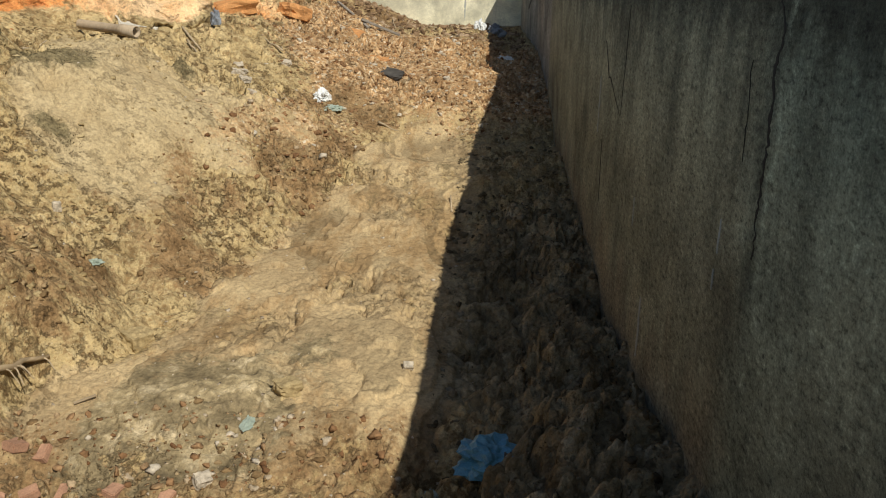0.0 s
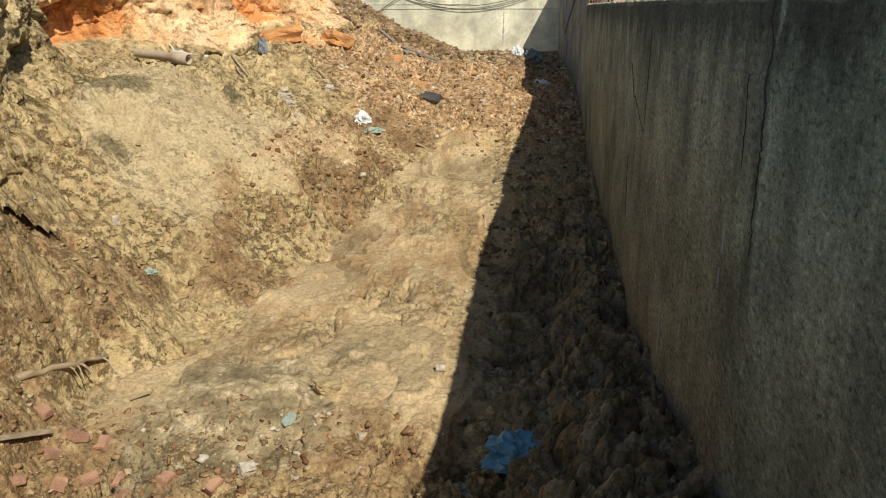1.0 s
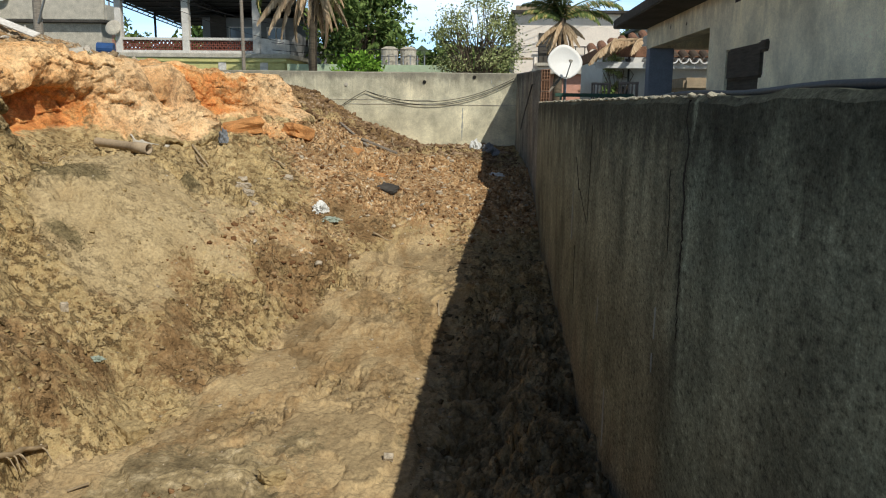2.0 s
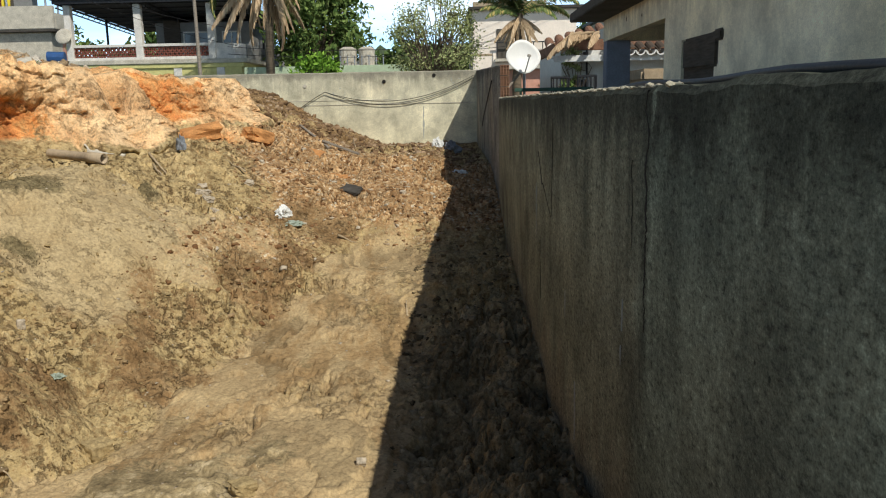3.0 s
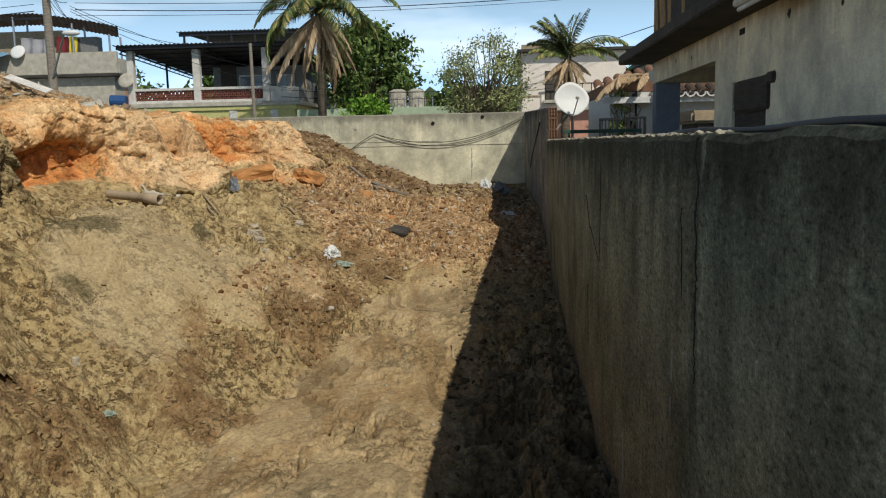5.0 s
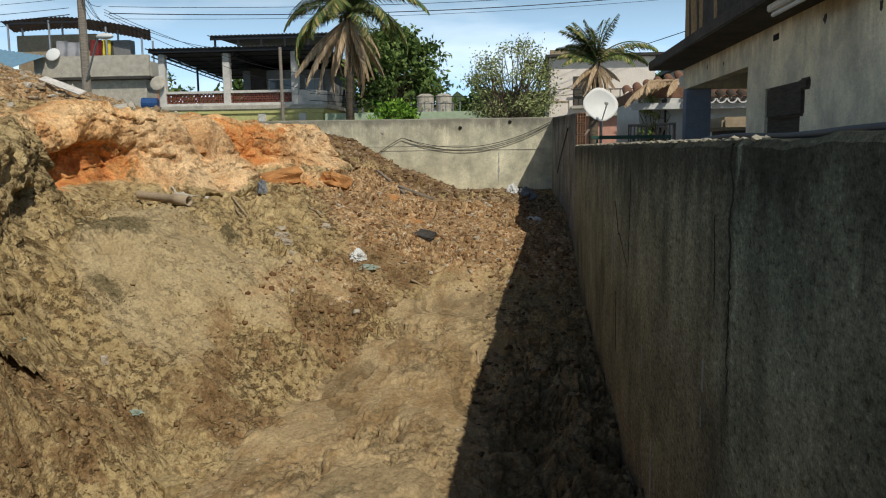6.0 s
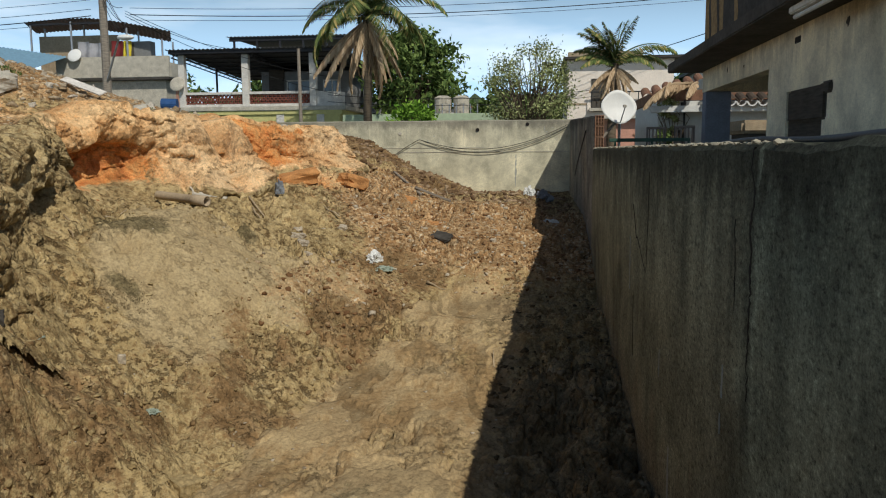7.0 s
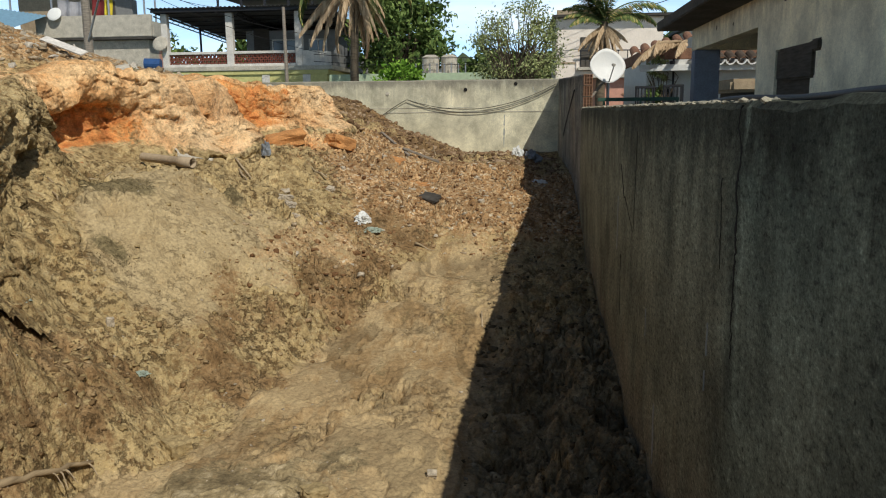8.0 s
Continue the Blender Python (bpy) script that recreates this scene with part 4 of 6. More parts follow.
def balcony_house():
    h = thing("balcony_house", "two-storey house with covered terrace and lattice balustrade", "house", at=(-12, 40, 1.9))
    part("ground_floor_wall", boxed((-16.7, 35.98, 1.9), (-8.9, 46, 4.55)), YELLOW, h)
    part("cornice", boxed((-16.75, 35.9, 4.552), (-8.8, 46, 4.74), 0.02), YELLOW, h)
    part("terrace_slab", boxed((-16.9, 35.84, 4.742), (-8.6, 46, 4.93), 0.02), CONCRETE, h)
    for cx in (-11.9, -10.0):
        part("pilaster", boxed((cx, 35.93, 1.9), (cx + 0.35, 35.978, 4.55)), OLD_WHITE, h)
    for cx, w in ((-16.42, 0.30), (-13.35, 0.32), (-10.15, 0.32)):
        part("column", boxed((cx - w / 2, 35.95, 4.93), (cx + w / 2, 36.25, 7.32), 0.02), OLD_WHITE, h)
    # balustrade: rails and a lattice of crossed terracotta blocks
    for x0, x1 in ((-16.27, -13.51), (-13.19, -10.31)):
        part("rail", boxed((x0, 35.99, 5.50), (x1, 36.21, 5.62), 0.012), OLD_WHITE, h)
        part("rail", boxed((x0, 35.99, 4.935), (x1, 36.21, 5.06), 0.012), OLD_WHITE, h)
        n = 15
        for i in range(n):
            bm = bmesh.new()
            a = x0 + (x1 - x0) * i / n + 0.01
            b = x0 + (x1 - x0) * (i + 1) / n - 0.01
            for zz in (5.063, 5.283):
                for p, q in (((a, zz), (b, zz + 0.215)), ((b, zz), (a, zz + 0.215))):
                    d = Vector((q[0] - p[0], 0, q[1] - p[1]))
                    m = Matrix.Translation(((p[0] + q[0]) / 2, 36.1, (p[1] + q[1]) / 2)) @ d.to_track_quat("X", "Z").to_matrix().to_4x4() @ Matrix.Diagonal((d.length, 0.10, 0.055, 1))
                    bmesh.ops.create_cube(bm, size=1, matrix=m)
            part("lattice_block", bm, TERRACOTTA, h)
    # curved corner parapet
    bm = bmesh.new()
    for i in range(6):
        a0, a1 = radians(-90 + 15 * i), radians(-75 + 15 * i)
        for k in range(1):
            p, q = (Vector((-9.98 + 1.1 * math.cos(a) * 0.95, 37.1 + 1.1 * math.sin(a), 0)) for a in (a0, a1))
            vs = [bm.verts.new((r.x, r.y, z)) for r, z in ((p, 4.93), (q, 4.93), (q, 5.6), (p, 5.6))]
            c = Vector((-9.98, 37.1, 0))
            ws = [bm.verts.new((r.x + (c.x - r.x) * 0.14, r.y + (c.y - r.y) * 0.14, z)) for r, z in ((p, 4.93), (q, 4.93), (q, 5.6), (p, 5.6))]
            bm.faces.new(vs), bm.faces.new(ws[::-1]), bm.faces.new((vs[3], vs[2], ws[2], ws[3]))
    part("corner_parapet", bm, OLD_WHITE, h)
    part("side_parapet", boxed((-9.05, 37.1, 4.93), (-8.9, 45.5, 5.6), 0.01), GREY_WALL, h)
    # room at the back of the terrace
    part("room_wall", boxed((-14.0, 40.0, 4.93), (-9.3, 45.4, 6.9)), GREY_WALL, h)
    window(h, (-12.6, 39.95, 5.75), (-11.3, 40.0, 6.4), "y", 1)
    window(h, (-10.7, 39.95, 5.75), (-9.9, 40.0, 6.4), "y", 1)
    part("door", boxed((-13.6, 39.94, 4.93), (-12.8, 40.0, 7.0), 0.01), BOARD, h)
    # roof: sheet, edge beams, purlins, thin iron posts
    part("roof_sheet", wave_sheet(-16.95, -8.7, 35.5, 45.5, lambda u, v: Vector((u, v, 7.52 + -0.05 * (v - 35.5))), 0.20, 0.03), ROOF_SHEET, h)
    part("edge_beam", boxed((-16.85, 35.6, 7.33), (-8.8, 35.68, 7.46), 0.01), IRON, h)
    for i in range(8):
        y = 36.4 + i * 1.2
        part("purlin", boxed((-16.85, y, 7.42 + -0.05 * (y - 35.5)), (-8.8, y + 0.06, 7.48 + -0.05 * (y - 35.5) - 0.01)), IRON, h)
    for x in (-16.75, -12.9, -9.0):
        bm = bmesh.new()
        tube(bm, [(x, 35.7, 7.36), (x, 45.4, 6.87)], 0.05, 6)
        tube(bm, [(x, 35.7, 7.18), (x, 45.4, 6.69)], 0.03, 6)
        for i in range(16):
            y = 35.8 + i * 0.6
            tube(bm, [(x, y, 7.2 + -0.05 * (y - 35.7)), (x, y + 0.3, 7.36 + -0.05 * (y - 35.4))], 0.018, 5)
        part("truss", bm, IRON, h)
    for x, y in ((-16.6, 40.5), (-16.6, 45.2), (-9.0, 41.0), (-9.0, 45.2)):
        part("iron_post", tube(bmesh.new(), [(x, y, 4.93), (x, y, 7.42 - 0.05 * (y - 35.5))], 0.06, 8), IRON, h)
    # raised second roof
    part("upper_roof_sheet", wave_sheet(-15.6, -8.9, 39.5, 45.0, lambda u, v: Vector((u, v, 8.62 + 0.02 * (v - 39.5))), 0.20, 0.03), ZINC, h)
    part("upper_edge_beam", boxed((-15.5, 39.6, 8.40), (-9.0, 39.68, 8.56), 0.01), IRON, h)
    for i in range(6):
        part("upper_post", boxed((-15.3 + i * 1.2, 39.62, 7.30), (-15.2 + i * 1.2, 39.7, 8.42)), IRON, h)
    # small dish on the first column
    bm = bmesh.new()
    bmesh.ops.create_uvsphere(bm, u_segments=16, v_segments=8, radius=1, matrix=Matrix.Translation((-16.55, 35.75, 6.0)) @ Matrix.Rotation(radians(70), 4, "X") @ Matrix.Diagonal((0.36, 0.36, 0.08, 1)))
    part("dish", bm, CONCRETE, h, "small grey satellite dish")
    return h


def terrace_house():
    h = thing("terrace_house", "grey house with roof terrace under a dark sheet canopy", "house", at=(-25, 48, 1.9))
    part("wall", boxed((-27.6, 44.4, 1.9), (-21.3, 45.6, 7.15)), CONCRETE, h)
    part("parapet", boxed((-27.8, 44.0, 7.15), (-20.9, 44.25, 8.35), 0.03), CONCRETE, h)
    part("parapet", boxed((-21.1, 44.25, 7.15), (-20.9, 45.6, 8.0), 0.03), CONCRETE, h)
    part("slab", boxed((-28.2, 44.0, 7.0), (-20.9, 45.6, 7.148), 0.02), DARK_CONCRETE, h)
    part("block_wall", boxed((-29.5, 45.2, 7.15), (-24.6, 45.4, 9.75)), TAN_BRICK, h)
    part("stair_room", boxed((-24.5, 44.9, 7.15), (-22.4, 45.5, 9.3)), GREY_WALL, h)
    part("doorway", boxed((-24.3, 44.86, 7.2), (-23.4, 44.898, 9.2)), DEEP, h)
    part("canopy", wave_sheet(0, 8.9, 0, 4.0, lambda u, v: Vector((-29.6 + u - 0.47 * v, 44.0 + v, 10.55 - 0.012 * (u - 3.6) ** 2 - 0.11 * max(u - 4, 0))), 0.25, 0.03, 0.02), ROOF_SHEET, h)
    for x, z in ((-29.3, 10.25), (-26.8, 10.4), (-23.4, 9.95), (-21.3, 9.3)):
        part("post", tube(bmesh.new(), [(x, 44.15, 7.2), (x, 44.15, z)], 0.06, 8), STEEL, h)
        part("post", tube(bmesh.new(), [(x, 45.5, 7.2), (x, 45.5, z)], 0.06, 8), STEEL, h)
    part("cross_beam", boxed((-29.4, 44.1, 10.22), (-24.5, 44.2, 10.32)), IRON, h)
    for x, w, m, z0 in ((-25.6, 1.0, CLOTH_GREY, 8.3), (-26.4, 0.7, CLOTH_GREY, 8.4), (-23.7, 0.4, CLOTH_YELLOW, 8.4), (-24.3, 0.7, CLOTH_RED, 8.4)):
        bm = bmesh.new()
        bmesh.ops.create_grid(bm, x_segments=10, y_segments=10, size=0.5, matrix=Matrix.Translation((x, 44.7, z0 + 0.45)) @ Matrix.Rotation(radians(90), 4, "X") @ Matrix.Diagonal((w, 0.95, 1, 1)))
        for v in bm.verts:
            v.co.y += 0.08 * math.sin(v.co.x * 9) + 0.05 * math.sin(v.co.z * 5)
        bmesh.ops.solidify(bm, geom=bm.faces[:], thickness=0.01)
        part("hanging_laundry", bm, m, h)
    bm = bmesh.new()
    bmesh.ops.create_uvsphere(bm, u_segments=18, v_segments=8, radius=1, matrix=Matrix.Translation((-26.5, 43.85, 8.45)) @ Matrix.Rotation(radians(65), 4, "X") @ Matrix.Diagonal((0.42, 0.42, 0.1, 1)))
    part("dish", bm, DISH_PAINT, h, "small white satellite dish")
    return h


def neighbour_house():
    """Single-storey house along the lot's boundary, with a porch at its far end."""
    h = thing("neighbour_house", "weathered cream house with porch and sooty eave", "house", at=(5, 9, 1.9))
    x0, x1 = 3.0, 3.2
    part("wall", boxed((x0, 3.0, 1.9), (x1, 8.97, 4.2)), CREAM, h)
    part("wall_below_window", boxed((x0, 8.97, 1.9), (x1, 10.17, 2.3)), CREAM, h)
    part("lintel", boxed((x0, 8.97, 3.50), (x1, 10.17, 4.2)), CREAM, h)
    part("pier", boxed((x0, 10.17, 1.9), (x1, 10.95, 4.2)), CREAM, h)
    part("porch_lintel", boxed((x0, 10.95, 3.84), (x1, 15.05, 4.2)), CREAM, h)
    # this pillar's bluish shade is put into its colour; the other is cream
    part("porch_pillar", boxed((x0 + 0.002, 14.72, 1.9), (3.42, 15.04, 3.838), 0.012), PILLAR_SHADE, h)
    part("porch_pillar", boxed((5.2, 14.72, 1.9), (5.5, 15.04, 3.838), 0.012), CREAM, h)
    part("porch_beam", boxed((x1 + 0.002, 14.75, 3.84), (7.0, 15.04, 4.198)), CREAM, h)
    part("end_wall", boxed((x1 + 0.002, 10.97, 1.9), (8.0, 11.15, 4.198)), CREAM, h)
    part("rear_wall", boxed((7.8, 3.0, 1.9), (8.0, 10.968, 4.198)), CREAM, h)
    part("side_wall", boxed((x1 + 0.002, 3.0, 1.9), (7.798, 3.2, 4.198)), CREAM, h)
    part("porch_floor", boxed((x0, 11.152, 1.9), (8.0, 15.05, 2.05)), CONCRETE, h)
    part("roof_slab", boxed((2.42, 2.8, 4.202), (8.3, 15.25, 4.36), 0.015), DARK_CONCRETE, h)
    part("upper_wall", boxed((2.95, 2.9, 4.362), (3.15, 13.4, 5.5)), DARK_CONCRETE, h)
    # ochre stain; the lit end's brightness is also put into this colour
    part("upper_wall", boxed((2.95, 13.402, 4.362), (3.15, 14.75, 5.5)), RUST_STAIN, h)
    part("upper_wall", boxed((3.152, 14.55, 4.362), (8.0, 14.75, 5.5)), RUST_STAIN, h)
    for y0, y1, z in ((11.4, 12.6, 5.25), (9.2, 10.4, 4.95)):
        part("ledge", boxed((2.90, y0, z), (2.948, y1, z + 0.05), 0.006), CONCRETE, h)
    for yy, w in ((14.35, 0.25), (13.75, 0.18), (12.6, 0.3)):
        part("rust_patch", ribbon([(yy, 5.48), (yy + 0.06, 5.2), (yy - 0.04, 4.8), (yy, 4.4)], w, 2.95, "x", 0.006), DARK_CONCRETE if yy > 13.4 else RUST_STAIN, h)
    # boarded window: lower leaf and a shifted upper board with a rounded corner
    part("boarding", boxed((x0 + 0.03, 8.98, 2.305), (x0 + 0.09, 10.165, 3.18), 0.01), BOARD, h)
    part("boarding", boxed((x0 - 0.03, 8.85, 3.14), (x0 + 0.025, 10.02, 3.50), 0.025), BOARD, h)
    part("boarding", boxed((x0 - 0.035, 8.70, 3.40), (x0 + 0.02, 8.95, 3.52), 0.02), BOARD, h)
    part("vent_hole", boxed((x0 - 0.004, 9.75, 4.02), (x0 + 0.05, 9.95, 4.09)), CRACK, h)
    for y, z, r in ((8.4, 4.03, 0.05), (7.2, 3.95, 0.04), (13.2, 4.05, 0.03), (12.2, 4.0, 0.025)):
        part("plaster_chip", lump(bmesh.new(), (x0 + 0.012, y, z), (0.02, r, r * 1.5), y, 2, 0.5), DARK_CONCRETE, h)
    # tube lamp under the eave
    lampholder = part("eave_lamp", boxed((2.52, 7.2, 4.13), (2.62, 8.6, 4.2), 0.012), OLD_WHITE, h)
    part("tube", tube(bmesh.new(), [(2.57, 7.25, 4.10), (2.57, 8.55, 4.10)], 0.022, 8), WHITE, lampholder)
    # things in the porch: a low parapet and a stack of planks
    part("porch_parapet", boxed((5.6, 14.8, 2.05), (7.8, 14.95, 2.9)), DEEP, h)
    return h


def tile_house():
    h = thing("tiled_house", "white house with scalloped clay tile roof", "house", at=(5, 21, 1.9))
    part("wall", boxed((2.95, 20.0, 1.9), (9.5, 24.5, 3.99)), WHITE, h)
    part("fascia", boxed((2.7, 19.42, 3.70), (9.8, 19.52, 3.85), 0.01), WHITE, h)
    part("soffit", boxed((2.7, 19.522, 3.80), (9.8, 20.0, 3.85)), WHITE, h)
    # barrel tiles, each course overlapping the one below
    for i in range(30):
        x = 2.62 + i * 0.24
        bm = bmesh.new()
        rise = 0.26 * (x - 2.6) if x < 3.9 else -0.13
        for j in range(1):
            y0, z0 = 19.35 + j * 0.46, 4.02 + rise + j * 0.12
            rings = []
            for yy, zz, r in ((y0, z0, 0.125), (y0 + 0.52, z0 + 0.18, 0.105)):
                rings.append([[bm.verts.new((x + q * math.cos(a), yy, zz + q * math.sin(a))) for a in (math.pi * k / 6 for k in range(7))] for q in (r, r - 0.018)])
            (ao, ai), (bo, bi) = rings
            for k in range(6):
                bm.faces.new((ao[k], ao[k + 1], bo[k + 1], bo[k])), bm.faces.new((ai[k + 1], ai[k], bi[k], bi[k + 1])), bm.faces.new((ao[k + 1], ao[k], ai[k], ai[k + 1]))
        part("roof_tile", bm, ROOF_TILE if x < 3.9 else OLD_TILE, h)
    for i in range(24):
        x = 3.98 + i * 0.24
        bm = bmesh.new()
        rows = [[bm.verts.new((x + q * math.cos(a), yy, 3.93 + q * math.sin(a))) for a in (math.pi + math.pi * k / 8 for k in range(9))] for yy in (19.30, 19.85) for q in (0.12, 0.092)]
        for a, b in ((0, 1), (0, 2), (1, 3)):
            for k in range(8):
                bm.faces.new((rows[a][k], rows[a][k + 1], rows[b][k + 1], rows[b][k]))
        part("channel_tile", bm, WHITE, h, "whitewashed channel tile")
    part("roof_deck", boxed((2.9, 20.0, 4.002), (9.8, 24.5, 4.25)), ROOF_TILE, h)
    part("window_grille", boxed((3.25, 19.93, 2.7), (3.6, 19.998, 3.3), 0.01), IRON, h)
    part("drain_pipe", tube(bmesh.new(), [(4.2, 19.93, 4.0), (4.2, 19.93, 1.9)], 0.045, 8), IRON, h)
    part("drain_pipe", tube(bmesh.new(), [(3.55, 19.93, 4.0), (3.56, 19.93, 2.6), (3.62, 19.93, 1.9)], 0.025, 6), IRON, h)
    part("hanging_lamp", tube(bmesh.new(), [(3.52, 19.9, 3.95), (3.52, 19.9, 3.72)], 0.07, 8, 0.03), IRON, h)
    return h


def pale_building():
    h = thing("pale_building", "flaking pinkish-white building with a sheet roof", "house", at=(4, 42, 1.9))
    part("wall", boxed((1.4, 38.0, 1.9), (6.2, 45, 6.95)), PINK_WHITE, h)
    part("roof", boxed((1.2, 37.6, 6.952), (6.6, 45.3, 7.08), 0.01), DARK_CONCRETE, h)
    part("gable", boxed((1.42, 38.2, 7.082), (4.8, 38.5, 7.35)), TAN_BRICK, h)
    part("doorway", boxed((2.5, 37.96, 4.6), (3.3, 38.0, 6.1)), DEEP, h)
    for i in range(9):
        part("baluster", tube(bmesh.new(), [(2.5 + i * 0.42, 37.7, 4.75), (2.5 + i * 0.42, 37.7, 5.45)], 0.022, 6), IRON, h)
    part("handrail", boxed((2.4, 37.67, 5.45), (6.0, 37.73, 5.50)), IRON, h)
    part("balcony_slab", boxed((2.4, 37.6, 4.62), (6.2, 38.0, 4.75)), CONCRETE, h)
    part("peeling_paint", boxed((1.41, 37.985, 4.9), (2.3, 38.0, 5.0), 0.004), TAN_BRICK, h)
    return h


def salmon_house():
    h = thing("salmon_house", "low salmon-painted house with teal shutter", "house", at=(4, 32, 1.9))
    part("wall", boxed((2.6, 30.0, 1.9), (7.5, 34.5, 3.95)), PINK, h)
    part("roof", boxed((2.4, 29.7, 3.952), (7.8, 34.8, 4.1), 0.02), CONCRETE, h)
    part("shutter", boxed((3.6, 29.95, 2.6), (5.0, 30.0, 3.35), 0.01), TEAL_PAINT, h)
    part("shutter_frame", boxed((3.52, 29.96, 3.352), (5.08, 30.0, 3.42), 0.01), BRICK, h)
    return h


def low_house():
    h = thing("low_house", "low flat-roofed house with pale green parapet", "house", at=(-4, 36, 1.9))
    part("wall", boxed((-8.2, 34.2, 1.9), (-1.5, 40, 4.0)), OLD_WHITE, h)
    part("parapet", boxed((-8.3, 34.0, 4.002), (-1.35, 34.2, 4.42), 0.02), LIME_GREEN, h)
    part("parapet", boxed((-1.55, 34.202, 4.002), (-1.35, 40, 4.38), 0.02), LIME_GREEN, h)
    part("roof_deck", boxed((-8.2, 34.202, 4.002), (-1.552, 40, 4.08)), CONCRETE, h)
    for x, w in ((-4.3, 0.75), (-3.45, 0.7)):
        bm = bmesh.new()
        tube(bm, [(x, 37, 4.5), (x, 37, 5.25)], w / 2, 14, w / 2 * 1.08)
        tube(bm, [(x, 37, 5.25), (x, 37, 5.36)], w / 2 * 1.12, 14, w / 2 * 0.6)
        part("water_tank", bm, CONCRETE, h, "grey water tank on iron legs")
    for i in range(8):
        part("railing_post", tube(bmesh.new(), [(-4.9 + i * 0.32, 36.4, 4.08), (-4.9 + i * 0.32, 36.4, 4.95)], 0.03, 6), STEEL, h)
    part("stand", boxed((-4.9, 36.6, 4.4), (-2.9, 37.4, 4.498)), CONCRETE, h)
    part("stand_leg", boxed((-4.8, 36.7, 4.08), (-4.7, 36.8, 4.4)), STEEL, h)
    part("stand_leg", boxed((-3.1, 36.7, 4.08), (-3.0, 36.8, 4.4)), STEEL, h)
    return h


def far_block(x, y, w, d, z, wall, roof, rows, cols):
    """A small distant building with rows of openings."""
    h = thing("distant_house", "distant low house with flat roof", "house", "distant houses", at=(x, y, 1.9))
    part("wall", boxed((x, y, 1.9), (x + w, y + d, z)), wall, h)
    part("roof", boxed((x - 0.3, y - 0.3, z + 0.002), (x + w + 0.3, y + d, z + 0.18)), roof, h)
    for r in range(rows):
        for c in range(cols):
            wx = x + w * (c + 0.3) / cols
            part("window", boxed((wx, y - 0.03, z - 1.7 - r * 2.7), (wx + w / cols * 0.4, y + 0.01, z - 0.6 - r * 2.7)), WINDOW_GLASS, h)
    return h


balcony_house()
terrace_house()
neighbour_house()
tile_house()
pale_building()
salmon_house()
low_house()
for args in ((-3.0, 62, 5, 6, 6.9, OLD_WHITE, ZINC, 1, 3), (2.5, 70, 6, 6, 7.4, PINK_WHITE, ROOF_TILE, 1, 3), (-12, 75, 7, 6, 6.8, OLD_WHITE, ROOF_TILE, 1, 4), (-26, 66, 9, 6, 5.6, PINK_WHITE, ROOF_TILE, 1, 4), (-38, 60, 7, 8, 8.4, PINK, ROOF_TILE, 1, 3), (9, 44, 8, 8, 7.2, OLD_WHITE, ROOF_SHEET, 1, 3)):
    far_block(*args)

shed = thing("blue_roof_shed", "shed with sloping faded blue sheet roof", "shed", at=(-31, 42, 1.9))
part("wall", boxed((-36, 41.2, 1.9), (-27.3, 43.8, 7.4)), CONCRETE, shed)
part("roof_sheet", wave_sheet(-36.5, -26.9, 40.6, 43.95, lambda u, v: Vector((u, v, 8.05 + 0.30 * (v - 40.6) - 0.155 * (u + 31.2))), 0.25, 0.03), BLUE_SHEET, shed)

drum_pile = thing("plastic_drum", "blue plastic drum beside the rubble heap", "drum", at=(-13.2, 28.5, 3.0))
bm = tube(bmesh.new(), [(-13.55, 28.1, 4.62), (-13.0, 28.2, 4.60)], 0.20, 14)
part("body", bm, BLUE_PAINT, drum_pile)
part("stand", boxed((-13.7, 27.85, 1.9), (-12.85, 28.45, 4.41)), CONCRETE, drum_pile)


# ---------------------------------------------------------------- poles and wires
def utility_pole(x, y, z0, z1, lamp=False):
    p = thing("utility_pole", "grey concrete utility pole with tangled wires", "pole", at=(x, y, z0))
    part("post", tube(bmesh.new(), [(x, y, z0), (x, y, z1)], 0.19, 10, 0.14), POST_WOOD, p)
    for k, dz in enumerate((0.55, 1.1)):
        arm = part("crossarm", boxed((x - 0.9, y - 0.06, z1 - dz - 0.05), (x + 1.5, y + 0.06, z1 - dz + 0.05), 0.01), POST_WOOD, p)
        for i in range(5):
            part("insulator", tube(bmesh.new(), [(x - 0.8 + i * 0.55, y, z1 - dz + 0.05), (x - 0.8 + i * 0.55, y, z1 - dz + 0.2)], 0.045, 8, 0.025), CONCRETE, arm)
    rng = random.Random(4)
    for i in range(7):
        a = Vector((x + rng.uniform(-0.1, 0.2), y - 0.2, z1 - rng.uniform(0.6, 1.4)))
        b = Vector((x + rng.uniform(0.2, 1.3), y - 0.25, z1 - rng.uniform(0.8, 3.0)))
        part("loose_wire", tube(bmesh.new(), sag(a, b, rng.uniform(0.2, 0.6), 10), 0.011, 5), BLACK, p)
    if lamp:
        bm = tube(bmesh.new(), [(x + 0.1, y - 0.15, z1 - 1.1 - 3.55), (x + 0.55, y - 0.4, z1 - 1.1 - 2.7), (x + 0.95, y - 0.7, z1 - 1.1 - 2.1), (x + 1.15, y - 0.9, z1 - 1.1 - 2.02)], 0.04, 7)
        arm = part("lamp_arm", bm, STEEL, p)
        bm = bmesh.new()
        bmesh.ops.create_uvsphere(bm, u_segments=14, v_segments=8, radius=1, matrix=Matrix.Translation((x + 1.4, y - 1.0, z1 - 1.1 - 2.05)) @ Matrix.Diagonal((0.34, 0.17, 0.11, 1)))
        part("lamp_head", bm, DISH_PAINT, arm, "pale street lamp head")
    return p


